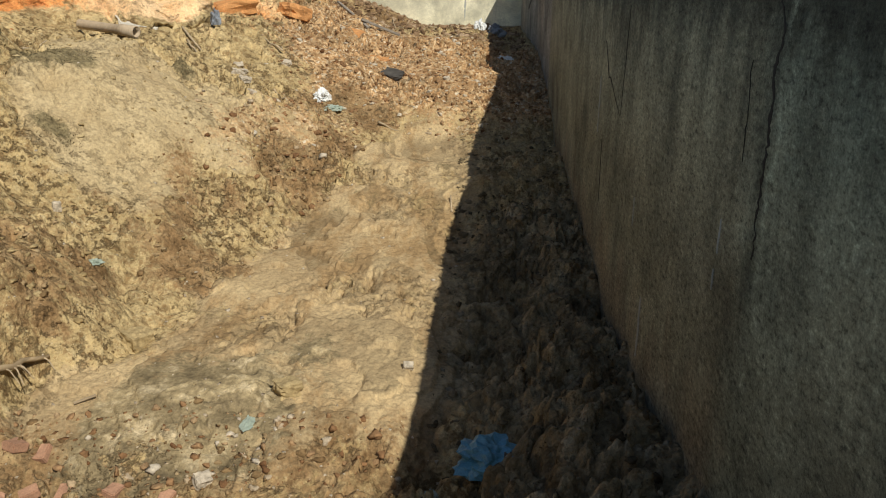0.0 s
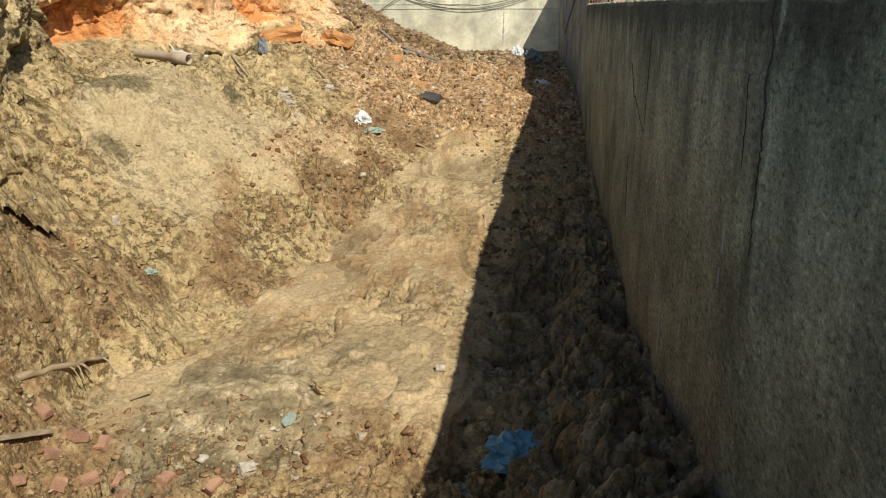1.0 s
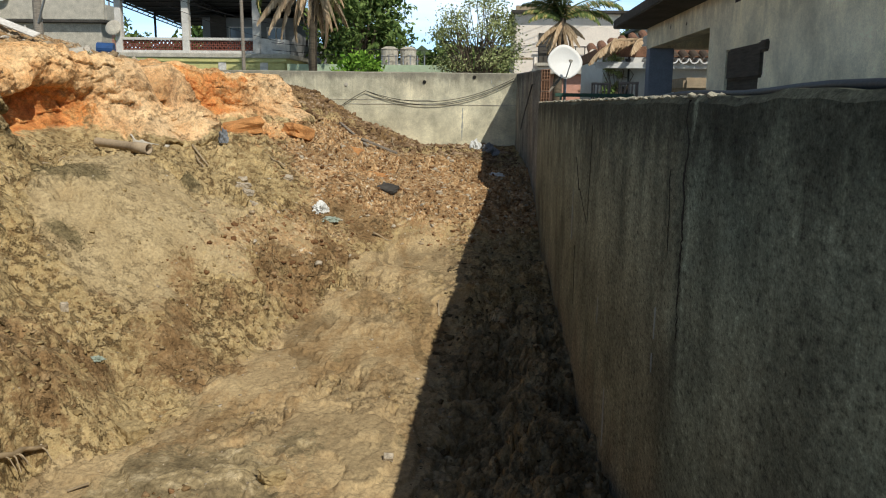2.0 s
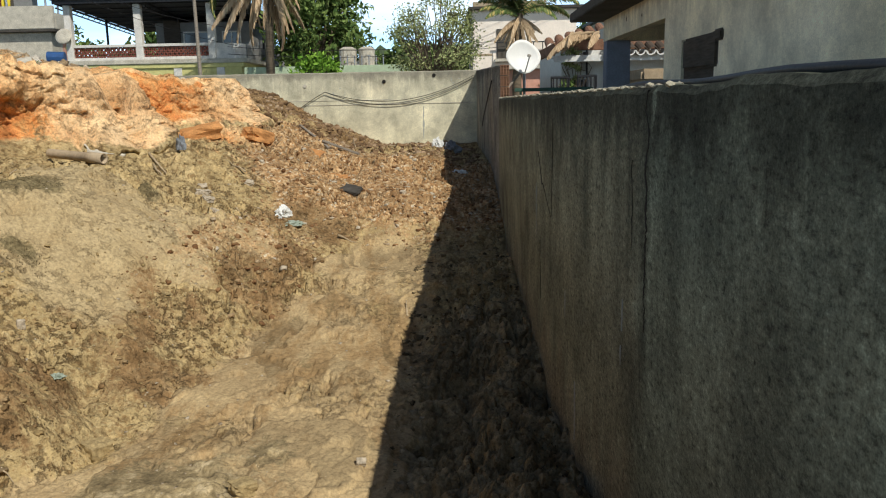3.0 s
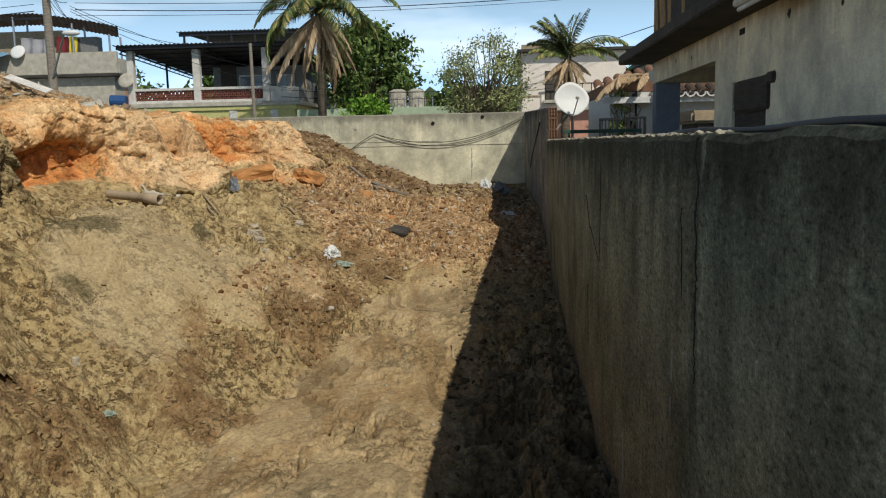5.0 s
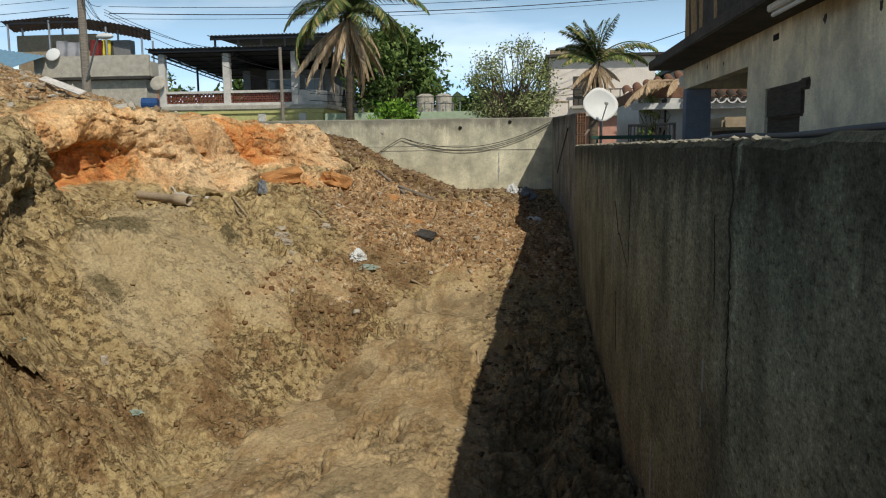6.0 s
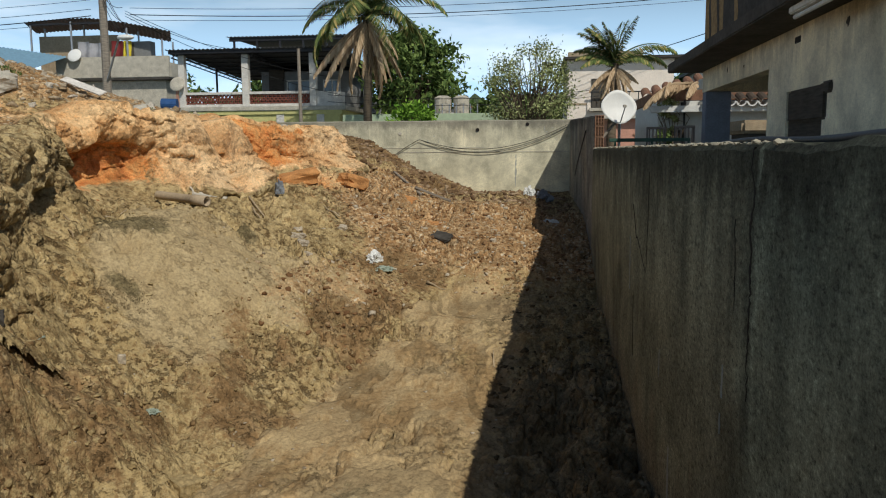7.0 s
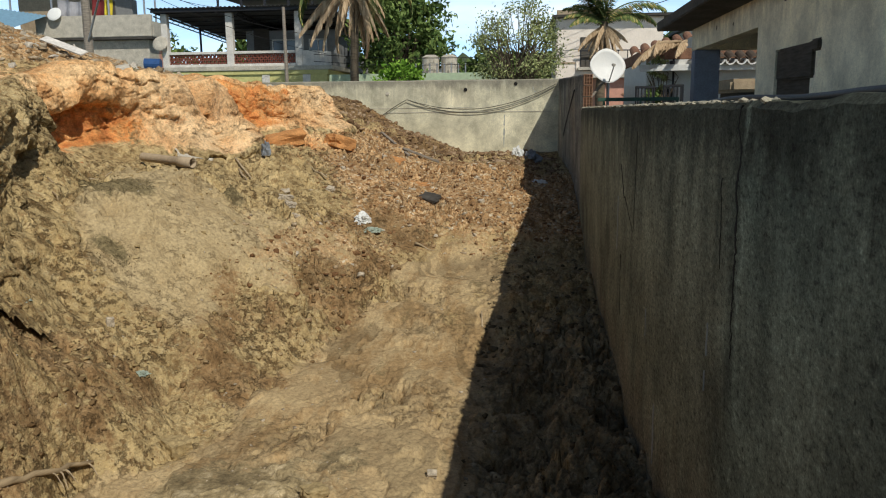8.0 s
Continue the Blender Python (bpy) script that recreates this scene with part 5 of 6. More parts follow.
utility_pole(-16.7, 30.0, 1.9, 10.3, True)
slim = thing("timber_post", "slim weathered timber post before the terrace", "post", at=(-9.55, 32.0, 1.9))
part("post", tube(bmesh.new(), [(-9.52, 32, 1.9), (-9.56, 32, 6.98)], 0.085, 8, 0.065), POST_WOOD, slim)
for k, (za, zb, r, drop) in enumerate(((8.95, 9.75, 0.009, 0.5), (8.6, 9.45, 0.011, 0.55), (8.35, 9.2, 0.018, 0.6), (8.15, 8.9, 0.009, 0.5))):
    cable(sag((-15.6, 30.0, za - 0.2), (14, 38, zb + 1.1), drop, 24), r, "black overhead power cable", "overhead cables", name="power_cable")
    cable(sag((-17.2, 30.0, za - 0.2), (-48, 27, zb - 0.2), drop + 0.4, 20), r, "black overhead power cable", "overhead cables", name="power_cable")
for k, (tx, tz) in enumerate(((-9.3, 6.2), (-12.5, 7.4), (-8.8, 5.4))):
    cable(sag((-15.8, 30.0, 8.3 - 0.1 * k), (tx, 35.6, tz), 0.35, 16), 0.011, "thin black service cable between houses", "service cables", name="service_cable")
for k, (z0, z1) in enumerate(((5.05, 5.0), (4.75, 4.72))):
    cable(sag((-9.2, 35.0, z0 + 0.3), (3.0, 36, z1 + 0.5), 0.3, 18), 0.013, "thin dark cable across the gardens", "service cables", name="service_cable")
cable(sag((-3, 52, 6.6), (12, 36, 9.4), 0.4, 18), 0.02, "thin black service cable between houses", "service cables", name="service_cable")


# ---------------------------------------------------------------- satellite dish on the boundary
def big_dish():
    d = thing("satellite_dish", "off-white satellite dish on a mast behind the wall", "satellite dish", at=(1.67, 16.6, 1.9))
    m = Matrix.Translation((1.67, 16.5, 3.66)) @ Matrix.Rotation(radians(14), 4, "Z") @ Matrix.Rotation(radians(72), 4, "X")
    bm = bmesh.new()
    rings = []
    for side, off in ((1, 0.0), (-1, -0.012)):
        for j in range(7):
            r = j / 6
            ring = []
            for k in range(28):
                a = 2 * math.pi * k / 28
                lob = 1 + 0.035 * math.cos(4 * a)
                ring.append(bm.verts.new(m @ Vector((0.35 * r * lob * math.cos(a), 0.34 * r * lob * math.sin(a), 0.085 * r * r + off))))
            rings.append(ring)
    for j in range(13):
        if j == 6:
            u, v = rings[6], rings[13]
        else:
            u, v = rings[j], rings[j + 1]
        for k in range(28):
            bm.faces.new((u[k], u[(k + 1) % 28], v[(k + 1) % 28], v[k]))
    bmesh.ops.remove_doubles(bm, verts=bm.verts, dist=0.0005)
    part("reflector", bm, DISH_PAINT, d, smooth=True)
    arm = part("feed_arm", tube(bmesh.new(), [m @ Vector((0, -0.33, 0.06)), m @ Vector((0, -0.12, 0.42))], 0.012, 7), STEEL, d)
    part("receiver", tube(bmesh.new(), [m @ Vector((0, -0.12, 0.42)), m @ Vector((0, -0.09, 0.36))], 0.03, 10), CONCRETE, arm)
    part("mast", tube(bmesh.new(), [(1.72, 16.62, 1.9), (1.72, 16.62, 3.55), (1.69, 16.56, 3.66)], 0.03, 10), STEEL, d)
    part("brace", tube(bmesh.new(), [(1.35, 16.4, 3.05), (1.66, 16.58, 3.42)], 0.028, 8), POST_WOOD, d)
    return d


big_dish()
rail = thing("garden_rail", "green iron rail behind the boundary wall", "rail", at=(2.2, 16.4, 1.9))
part("bar", boxed((1.5, 16.3, 3.0), (3.05, 16.36, 3.07), 0.01), GREEN_IRON, rail)
for x in (1.6, 2.3, 3.0):
    part("upright", boxed((x, 16.31, 1.9), (x + 0.04, 16.35, 3.0)), GREEN_IRON, rail)


def garden_chair(x, y):
    c = thing("garden_chair", "dark iron garden chair with slatted back", "chair", at=(x, y, 1.9))
    for dx in (0, 0.38):
        part("leg", tube(bmesh.new(), [(x + dx, y, 1.9), (x + dx, y, 3.32)], 0.018, 6), IRON, c)
        part("leg", tube(bmesh.new(), [(x + dx, y - 0.38, 1.9), (x + dx, y - 0.38, 2.8)], 0.018, 6), IRON, c)
    part("seat", boxed((x - 0.02, y - 0.4, 2.8), (x + 0.4, y + 0.02, 2.84), 0.01), IRON, c)
    for i in range(5):
        part("slat", boxed((x + 0.03 + i * 0.075, y - 0.01, 2.9), (x + 0.06 + i * 0.075, y + 0.01, 3.28)), IRON, c)
    part("top_rail", boxed((x - 0.02, y - 0.02, 3.28), (x + 0.4, y + 0.02, 3.33), 0.008), IRON, c)
    return c


garden_chair(2.9, 17.2)
garden_chair(2.45, 18.0)


# ---------------------------------------------------------------- trees
def blade(bm, a, b, width, droop=0.0):
    """One narrow leaf from a to b, folded along its middle."""
    d = b - a
    side = d.cross(Vector((0, 0, 1)))
    side = side.normalized() * width / 2 if side.length > 1e-5 else Vector((width / 2, 0, 0))
    mid = (a + b) / 2 + Vector((0, 0, droop))
    v = [bm.verts.new(p) for p in (a, mid - side, b, mid + side)]
    bm.faces.new((v[0], v[1], v[2])), bm.faces.new((v[0], v[2], v[3]))


def frond(base, heading, lift, length, bend, rng, leaf=0.42, hang=0.5):
    """A feather leaf: a drooping rib with leaflets on both sides."""
    bm = bmesh.new()
    pts, p, up = [], Vector(base), radians(lift)
    n = 14
    for i in range(n + 1):
        pts.append(p.copy())
        ang = up - radians(bend) * (i / n) ** 1.2
        p = p + Vector((math.cos(heading) * math.cos(ang), math.sin(heading) * math.cos(ang), math.sin(ang))) * length / n
    tube(bm, pts, 0.035, 5, 0.006)
    for i in range(3, n * 4):
        f = i / (n * 4)
        k = min(int(f * n), n - 1)
        q = pts[k].lerp(pts[k + 1], f * n - k)
        d = (pts[k + 1] - pts[k]).normalized()
        s = d.cross(Vector((0, 0, 1)))
        s = s.normalized() if s.length > 0.05 else Vector((math.sin(heading), -math.cos(heading), 0))
        size = leaf * length / 2.4 * (0.35 + 0.9 * math.sin(math.pi * min(0.12 + f * 0.86, 1)))
        for sign in (-1, 1):
            tip = q + (s * sign * 0.75 + d * 0.55 + Vector((0, 0, -hang - 0.3 * rng.random()))).normalized() * size * (0.75 + 0.4 * rng.random())
            blade(bm, q, tip, 0.05 + 0.025 * rng.random(), -0.01)
    return bm


def palm(name, x, y, z0, z1, spread, green, dry, seed, lean=0.0, label="coconut palm with green fronds and a dry brown skirt", given=()):
    """given: (heading, lift, length, bend) of single fronds in degrees and metres, besides the ring of green ones."""
    rng = random.Random(seed)
    t = thing(name, label, "palm tree", "coconut palms", at=(x, y, z0))
    pts = [(x + lean * (i / 12) ** 2 + 0.03 * math.sin(i), y, z0 + (z1 - z0) * i / 12) for i in range(13)]
    part("trunk", tube(bmesh.new(), pts, 0.20, 10, 0.14), BARK, t, smooth=True)
    top = Vector(pts[-1])
    for i in range(green):
        a = 2.4 * i + rng.random() * 0.5
        u = i / max(green - 1, 1)
        part("frond", frond(top + Vector((0, 0, rng.uniform(0, 0.3))), a, 80 - 75 * u + rng.uniform(-8, 8), spread * rng.uniform(0.85, 1.1), 70 + 50 * u, rng), PALM_GREEN, t)
    for heading, lift, length, bend in given:
        part("frond", frond(top + Vector((0, 0, rng.uniform(-0.1, 0.15))), radians(heading), lift, length, bend, rng, 0.5), PALM_GREEN, t)
    for i in range(dry):
        a = 2.4 * i + 1.0 + rng.random()
        part("dry_frond", frond(top - Vector((0, 0, 0.15)), a, rng.uniform(-75, -15), spread * rng.uniform(0.55, 0.95), rng.uniform(15, 60), rng, 0.36, 1.8), PALM_DRY, t, "hanging dry brown frond")
    return t


palm("coconut_palm", -6.95, 33, 1.9, 8.35, 3.5, 26, 24, 3)
palm("coconut_palm", 2.75, 30, 1.9, 5.95, 1.5, 0, 24, 8, 0.1, "small coconut palm with swept fronds and a dry skirt",
     [(175, 78, 1.75, 45), (200, 72, 1.8, 55), (160, 66, 1.7, 50), (185, 60, 1.75, 55), (215, 64, 1.6, 50), (170, 50, 1.7, 70), (190, 40, 1.6, 75), (205, 30, 1.5, 80), (150, 55, 1.5, 70),
      (20, 84, 1.7, 25), (-20, 76, 1.75, 30), (60, 82, 1.6, 30), (-5, 42, 2.35, 85), (10, 36, 2.1, 90), (-25, 30, 1.6, 95), (250, 70, 1.5, 60), (110, 75, 1.6, 50), (180, 85, 1.6, 30)])


def leafy(name, label, x, y, z0, crown, trunk_r, limbs, leaves, leaf, material, seed, group="", gaps=0.3):
    """A broadleaf tree: tapered trunk, limbs and clumps of small leaves. crown: center and radii."""
    rng = random.Random(seed)
    t = thing(name, label, "tree", group, at=(x, y, z0))
    c, rad = Vector(crown[0]), Vector(crown[1])
    bm = bmesh.new()
    fork = Vector((x, y, z0 + (c.z - rad.z * 0.7 - z0) * 0.8))
    tube(bm, [(x, y, z0), (x + 0.05, y, (z0 + fork.z) / 2), fork], trunk_r, 8, trunk_r * 0.7)
    tips = []
    for i in range(limbs):
        d = Vector((rng.gauss(0, 1), rng.gauss(0, 1), rng.gauss(0.25, 0.8))).normalized()
        r = rng.uniform(0.55, 1.0) ** 0.5
        tip = c + Vector((d.x * rad.x, d.y * rad.y, d.z * rad.z)) * r
        bend = fork.lerp(tip, 0.5) + Vector((rng.uniform(-0.3, 0.3), rng.uniform(-0.3, 0.3), 0.3))
        tube(bm, [fork, bend, tip], trunk_r * 0.35, 5, 0.012)
        tips.append((tip, rng.uniform(0.5, 1.15)))
    part("trunk", bm, BARK, t)
    n = leaves
    owner = np.array([rng.randrange(len(tips)) for _ in range(n)])
    g = np.random.RandomState(seed)
    centers = np.array([tuple(q[0]) for q in tips])[owner]
    size = np.array([q[1] for q in tips])[owner][:, None]
    clump = min(rad) * gaps
    pos = centers + g.normal(size=(n, 3)) * clump * size * np.array([1, 1, 0.75])
    a = g.normal(size=(n, 3)); a /= np.linalg.norm(a, axis=1)[:, None]
    b = np.cross(a, g.normal(size=(n, 3))); b /= np.linalg.norm(b, axis=1)[:, None]
    L = leaf * g.uniform(0.6, 1.4, size=(n, 1))
    quad = np.stack([pos - a * L, pos + b * L * 0.45, pos + a * L, pos - b * L * 0.45], 1).reshape(-1, 3)
    me = bpy.data.meshes.new("crown")
    me.from_pydata(quad.tolist(), [], np.arange(n * 4).reshape(-1, 4).tolist())
    me.materials.append(material)
    ob = new("crown", me)
    ob.parent = t
    ob.matrix_parent_inverse = Matrix.Translation(t.location).inverted()
    return t


leafy("mango_tree", "dense dark green broadleaf tree behind the terrace", -6.3, 40, 1.9, ((-6.1, 40, 6.2), (1.9, 2.0, 2.6)), 0.28, 60, 11000, 0.14, LEAF_DARK, 11, gaps=0.24)
leafy("feathery_tree", "airy olive-green tree with thin sparse twigs", -0.3, 30.5, 1.9, ((-0.25, 30.5, 4.9), (1.55, 1.2, 1.95)), 0.07, 150, 8000, 0.055, LEAF_OLIVE, 12, gaps=0.2)
leafy("green_shrub", "bright green leafy shrub behind the cream wall", -4.7, 30, 1.9, ((-4.65, 30, 3.9), (0.85, 0.8, 0.65)), 0.06, 26, 2600, 0.09, LEAF_BRIGHT, 13, gaps=0.3)
for i, (x, y, z, r) in enumerate(((-2.2, 58, 5.4, 2.2), (1.0, 55, 4.9, 1.8), (-21, 62, 6.6, 2.4), (-18, 66, 6.4, 2.6), (7.5, 52, 5.6, 2.6), (-9.0, 58, 6.0, 2.4), (-33, 70, 7.5, 3.5), (13, 60, 6, 3.5), (-14.8, 60, 6.0, 2.2))):
    leafy("garden_tree", "distant dark green garden tree", x, y, 1.9, ((x, y, z), (r, r, r * 0.75)), 0.2, 22, 1800, 0.26, LEAF_DARK, 20 + i, "distant garden trees", 0.3)
litter = thing("palm_litter", "dry brown palm fronds fallen on the tiled roof", "palm litter", at=(3.0, 19.3, 4.1))
frond_rng = random.Random(6)
for fx, fa, fl in ((3.5, 190, 1.2), (3.3, 215, 0.9), (3.7, 240, 0.8), (3.1, 250, 0.7), (3.6, 165, 0.9)):
    part("frond", frond((fx, 19.25, 4.35), radians(fa), -5, fl, 55, frond_rng, 0.5, 1.0), PALM_DRY, litter)
shed_dark = thing("garden_shed", "dark timber garden shed with faded thatch", "shed", at=(5.2, 17.6, 1.9))
part("wall", boxed((4.3, 17.0, 1.9), (6.6, 18.4, 3.15)), DEEP, shed_dark)
part("roof", boxed((4.15, 16.9, 3.152), (6.8, 18.5, 3.42), 0.06), TAN_BRICK, shed_dark)
part("shelf", boxed((4.2, 16.85, 2.72), (5.0, 16.998, 2.80), 0.01), BOARD, shed_dark)
leafy("vine", "thin hanging vine on the white house", 3.3, 19.8, 1.9, ((3.25, 19.75, 3.55), (0.35, 0.15, 0.75)), 0.02, 14, 420, 0.05, LEAF_OLIVE, 40, gaps=0.3)
leafy("potted_shrub", "dark potted shrub beside the white house", 2.95, 18.9, 1.9, ((2.95, 18.9, 3.0), (0.16, 0.16, 0.28)), 0.03, 10, 380, 0.05, LEAF_DARK, 41, gaps=0.4)

# distant ridge of trees closing the horizon
bm = bmesh.new()
rng = random.Random(77)
for i in range(150):
    x = -150 + i * 2.0 + rng.uniform(-1, 1)
    y = 110 + rng.uniform(-8, 12) + 0.001 * x * x
    r = rng.uniform(2.2, 4.2)
    lump(bm, (x, y, 2.0 + r * 0.8), (r * 1.2, r, r * rng.uniform(0.9, 1.5)), i, 2, 0.45)
solo("far_trees", bm, plain("far_foliage", (0.07, 0.10, 0.05), 0.9, vary=0.5, scale=0.8, bump=0.8), "far dark green tree line behind the houses", "trees", kind="stuff")


# ---------------------------------------------------------------- loose soil and rubble
def scatter(name, spots, sizes, material, label, category, seed, flat=0.7, sink=0.5):
    """Many broken lumps on the ground, as one mesh."""
    g = np.random.RandomState(seed)
    shards, crumbly = [], []
    corners = np.array([(i, j, k) for i in (-1, 1) for j in (-1, 1) for k in (-1, 1)], float) * 0.7
    sides = np.array([(0, 1, 3), (0, 3, 2), (4, 6, 7), (4, 7, 5), (0, 4, 5), (0, 5, 1), (2, 3, 7), (2, 7, 6), (0, 2, 6), (0, 6, 4), (1, 5, 7), (1, 7, 3)])
    ball = bmesh.new()
    bmesh.ops.create_icosphere(ball, subdivisions=2, radius=1.0)
    round_co, round_tri = np.array([v.co[:] for v in ball.verts]), np.array([[v.index for v in f.verts] for f in ball.faces])
    ball.free()
    for k in range(24):
        shards.append((corners * g.uniform(0.3, 1.25, (8, 3)) + g.uniform(-0.3, 0.3, (8, 3)), sides))
        q = round_co + 7.0 * k
        swell = 1 + 0.55 * fbm(q[:, 0], q[:, 1], q[:, 2], 1.1, 2, 301) + 0.75 * fbm(q[:, 0], q[:, 1], q[:, 2], 2.8, 2, 303)
        crumbly.append((round_co * swell[:, None], round_tri))
    x, y = spots
    z = ground_at(x, y)
    co, tris, base = [], [], 0
    for i in range(len(x)):
        v, f = (crumbly if sizes[i] > 0.022 else shards)[i % 24]
        a = g.uniform(0, 6.283)
        s = sizes[i] * g.uniform(0.5, 1.5, 3) * np.array([1, 1, flat])
        w = v * s
        c, n = math.cos(a), math.sin(a)
        w = np.stack([w[:, 0] * c - w[:, 1] * n, w[:, 0] * n + w[:, 1] * c, w[:, 2]], 1) + np.array([x[i], y[i], z[i] + s[2] * (0.5 - sink)])
        co.append(w), tris.append(f + base)
        base += len(v)
    co, tris = np.concatenate(co), np.concatenate(tris)
    me = bpy.data.meshes.new(name)
    me.vertices.add(len(co))
    me.vertices.foreach_set("co", co.astype(np.float32).ravel())
    me.loops.add(tris.size)
    me.loops.foreach_set("vertex_index", tris.astype(np.int32).ravel())
    me.polygons.add(len(tris))
    me.polygons.foreach_set("loop_start", np.arange(0, tris.size, 3, dtype=np.int32))
    me.update(calc_edges=True)
    me.materials.append(material)
    return tagged(new(name, me), label, category, kind="stuff")


def spots(seed, count, xr, yr, keep):
    """Random places in a rectangle, kept where keep() of the ground's masks is large."""
    g = np.random.RandomState(seed)
    x, y = g.uniform(*xr, count), yr[0] * (yr[1] / yr[0]) ** g.uniform(0, 1, count)
    z, face, run, beyond = land(x, y)
    m = keep(x, y, *ground_masks(x, y, face, run, beyond), face, run, beyond)
    ok = g.uniform(0, 1, count) < m
    return x[ok], y[ok]


def grains(seed, n, small, large, power=2.5):
    return small + (large - small) * np.random.RandomState(seed).uniform(0, 1, n) ** power


patchy = lambda x, y, s: step(-0.15, 0.35, fbm(x, y, 0, 0.9, 3, s))
loose = spots(1, 26000, (-5.6, -0.4), (4.3, 12.5), lambda x, y, sm, cl, ru, we, da, wa, face, run, bey: (1 - sm) * (0.12 + 0.5 * patchy(x, y, 201)) * (1 - face) * step(-0.3, 0.3, run))
scatter("soil_clods", loose, grains(1, len(loose[0]), 0.004, 0.030, 3.4), CLOD, "crumbly tan soil clods over the slope", "soil", 1)
# moist clods whose dark colour also carries the wall's shadow
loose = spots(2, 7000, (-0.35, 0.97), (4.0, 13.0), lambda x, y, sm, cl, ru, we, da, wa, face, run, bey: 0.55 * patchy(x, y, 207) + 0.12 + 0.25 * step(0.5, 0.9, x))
scatter("moist_shade_clods", loose, grains(2, len(loose[0]), 0.004, 0.034, 3.2), CLOD_DARK, "moist soil clods beside the wall, darkened for its shadow", "soil", 2)
loose = spots(3, 26000, (-5.5, 0.95), (8.5, 17.5), lambda x, y, sm, cl, ru, we, da, wa, face, run, bey: ru * (1 - face) * 0.85)
scatter("rubble_bits", loose, grains(3, len(loose[0]), 0.005, 0.038, 4.0), CLOD_RED, "reddish earth and brick rubble bits", "rubble", 3)
loose = spots(4, 5200, (-12, -4.6), (8, 18), lambda x, y, sm, cl, ru, we, da, wa, face, run, bey: step(0.4, 0.9, bey))
scatter("heap_rubble", loose, grains(4, len(loose[0]), 0.012, 0.085, 4.0), clod_material("heap_rubble", ((0.0, (0.255, 0.178, 0.102)), (0.5, (0.425, 0.332, 0.212)), (0.85, (0.510, 0.442, 0.340)), (1.0, (0.646, 0.612, 0.535)))), "tan and grey rubble heaped on the bank", "rubble", 4)
loose = spots(5, 3000, (-4.5, 0.6), (4.3, 14), lambda x, y, sm, cl, ru, we, da, wa, face, run, bey: 0.20 + 0.5 * ru + 0.6 * we * (x < -1))
scatter("pebbles", loose, grains(5, len(loose[0]), 0.004, 0.022, 3.4), STONE, "small pale stones strewn over the soil", "stones", 5)
loose = spots(6, 7000, (-6.0, 0.9), (17, 23.9), lambda x, y, sm, cl, ru, we, da, wa, face, run, bey: 0.75)
scatter("spoil_clods", loose, grains(6, len(loose[0]), 0.012, 0.075, 3.4), clod_material("spoil_clod", ((0.0, (0.14, 0.085, 0.045)), (0.7, (0.28, 0.18, 0.10)), (1.0, (0.46, 0.34, 0.22)))), "brown spoil clods before the cream wall", "soil", 6)
loose = spots(7, 5200, (-7.0, -3.6), (9.5, 16.8), lambda x, y, sm, cl, ru, we, da, wa, face, run, bey: step(-0.9, -0.1, bey) * (1 - step(0.0, 0.25, bey)))
scatter("clay_debris", loose, grains(7, len(loose[0]), 0.01, 0.075, 3.6), clod_material("clay_debris", ((0.0, (0.44, 0.19, 0.07)), (0.5, (0.58, 0.34, 0.16)), (1.0, (0.66, 0.50, 0.31)))), "fallen orange clay lumps below the bank", "soil", 7)
loose = spots(8, 2600, (-3.6, -0.5), (4.0, 5.3), lambda x, y, sm, cl, ru, we, da, wa, face, run, bey: 0.55)
scatter("brick_crumbs", loose, grains(8, len(loose[0]), 0.005, 0.03, 2.6), CLOD_RED, "brick crumbs and grit in the trench bottom", "rubble", 8)
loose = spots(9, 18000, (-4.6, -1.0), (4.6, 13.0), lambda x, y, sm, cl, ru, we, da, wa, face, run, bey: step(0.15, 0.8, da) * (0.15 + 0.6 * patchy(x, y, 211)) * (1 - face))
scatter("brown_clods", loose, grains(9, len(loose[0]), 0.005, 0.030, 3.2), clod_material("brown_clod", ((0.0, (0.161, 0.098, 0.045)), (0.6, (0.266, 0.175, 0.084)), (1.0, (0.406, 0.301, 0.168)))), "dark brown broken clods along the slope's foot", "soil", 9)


# ---------------------------------------------------------------- things lying in the lot
def crumpled(name, x, y, size, material, label, seed, category="plastic bag", lift=0.25):
    """A crushed bag or rag: a creased, flattened sack."""
    bm = bmesh.new()
    bmesh.ops.create_icosphere(bm, subdivisions=4, radius=1.0)
    z = ground_at(x, y)
    for v in bm.verts:
        d = v.co.copy()
        n = noise.fractal(d * 1.6 + Vector((seed, 0, 0)), 1.0, 2.0, 5) * 0.45
        crease = abs(noise.noise(d * 3.2 + Vector((0, seed, 0)))) * 0.5
        q = d * (0.85 + n - crease * 0.6)
        v.co = Vector((x + q.x * size[0], y + q.y * size[1], z + max(q.z, -0.4) * size[2] + size[2] * lift))
    return solo(name, bm, material, label, category, smooth=False)


crumpled("blue_plastic_bag", 0.04, 4.86, (0.25, 0.20, 0.13), BLUE_PLASTIC, "crumpled blue plastic bag half buried in dark soil", 1.3)
crumpled("blue_plastic_scrap", -0.29, 4.76, (0.07, 0.06, 0.04), TEAL_PLASTIC, "small scrap of pale teal plastic in soil", 2.1, "plastic scrap")
crumpled("white_plastic_bag", -2.33, 12.05, (0.13, 0.16, 0.13), WHITE_PLASTIC, "torn white plastic bag on reddish rubble", 3.7)
crumpled("teal_plastic_scrap", -2.12, 11.75, (0.15, 0.10, 0.06), TEAL_PLASTIC, "pale teal plastic scrap beside the torn bag", 4.9, "plastic scrap")
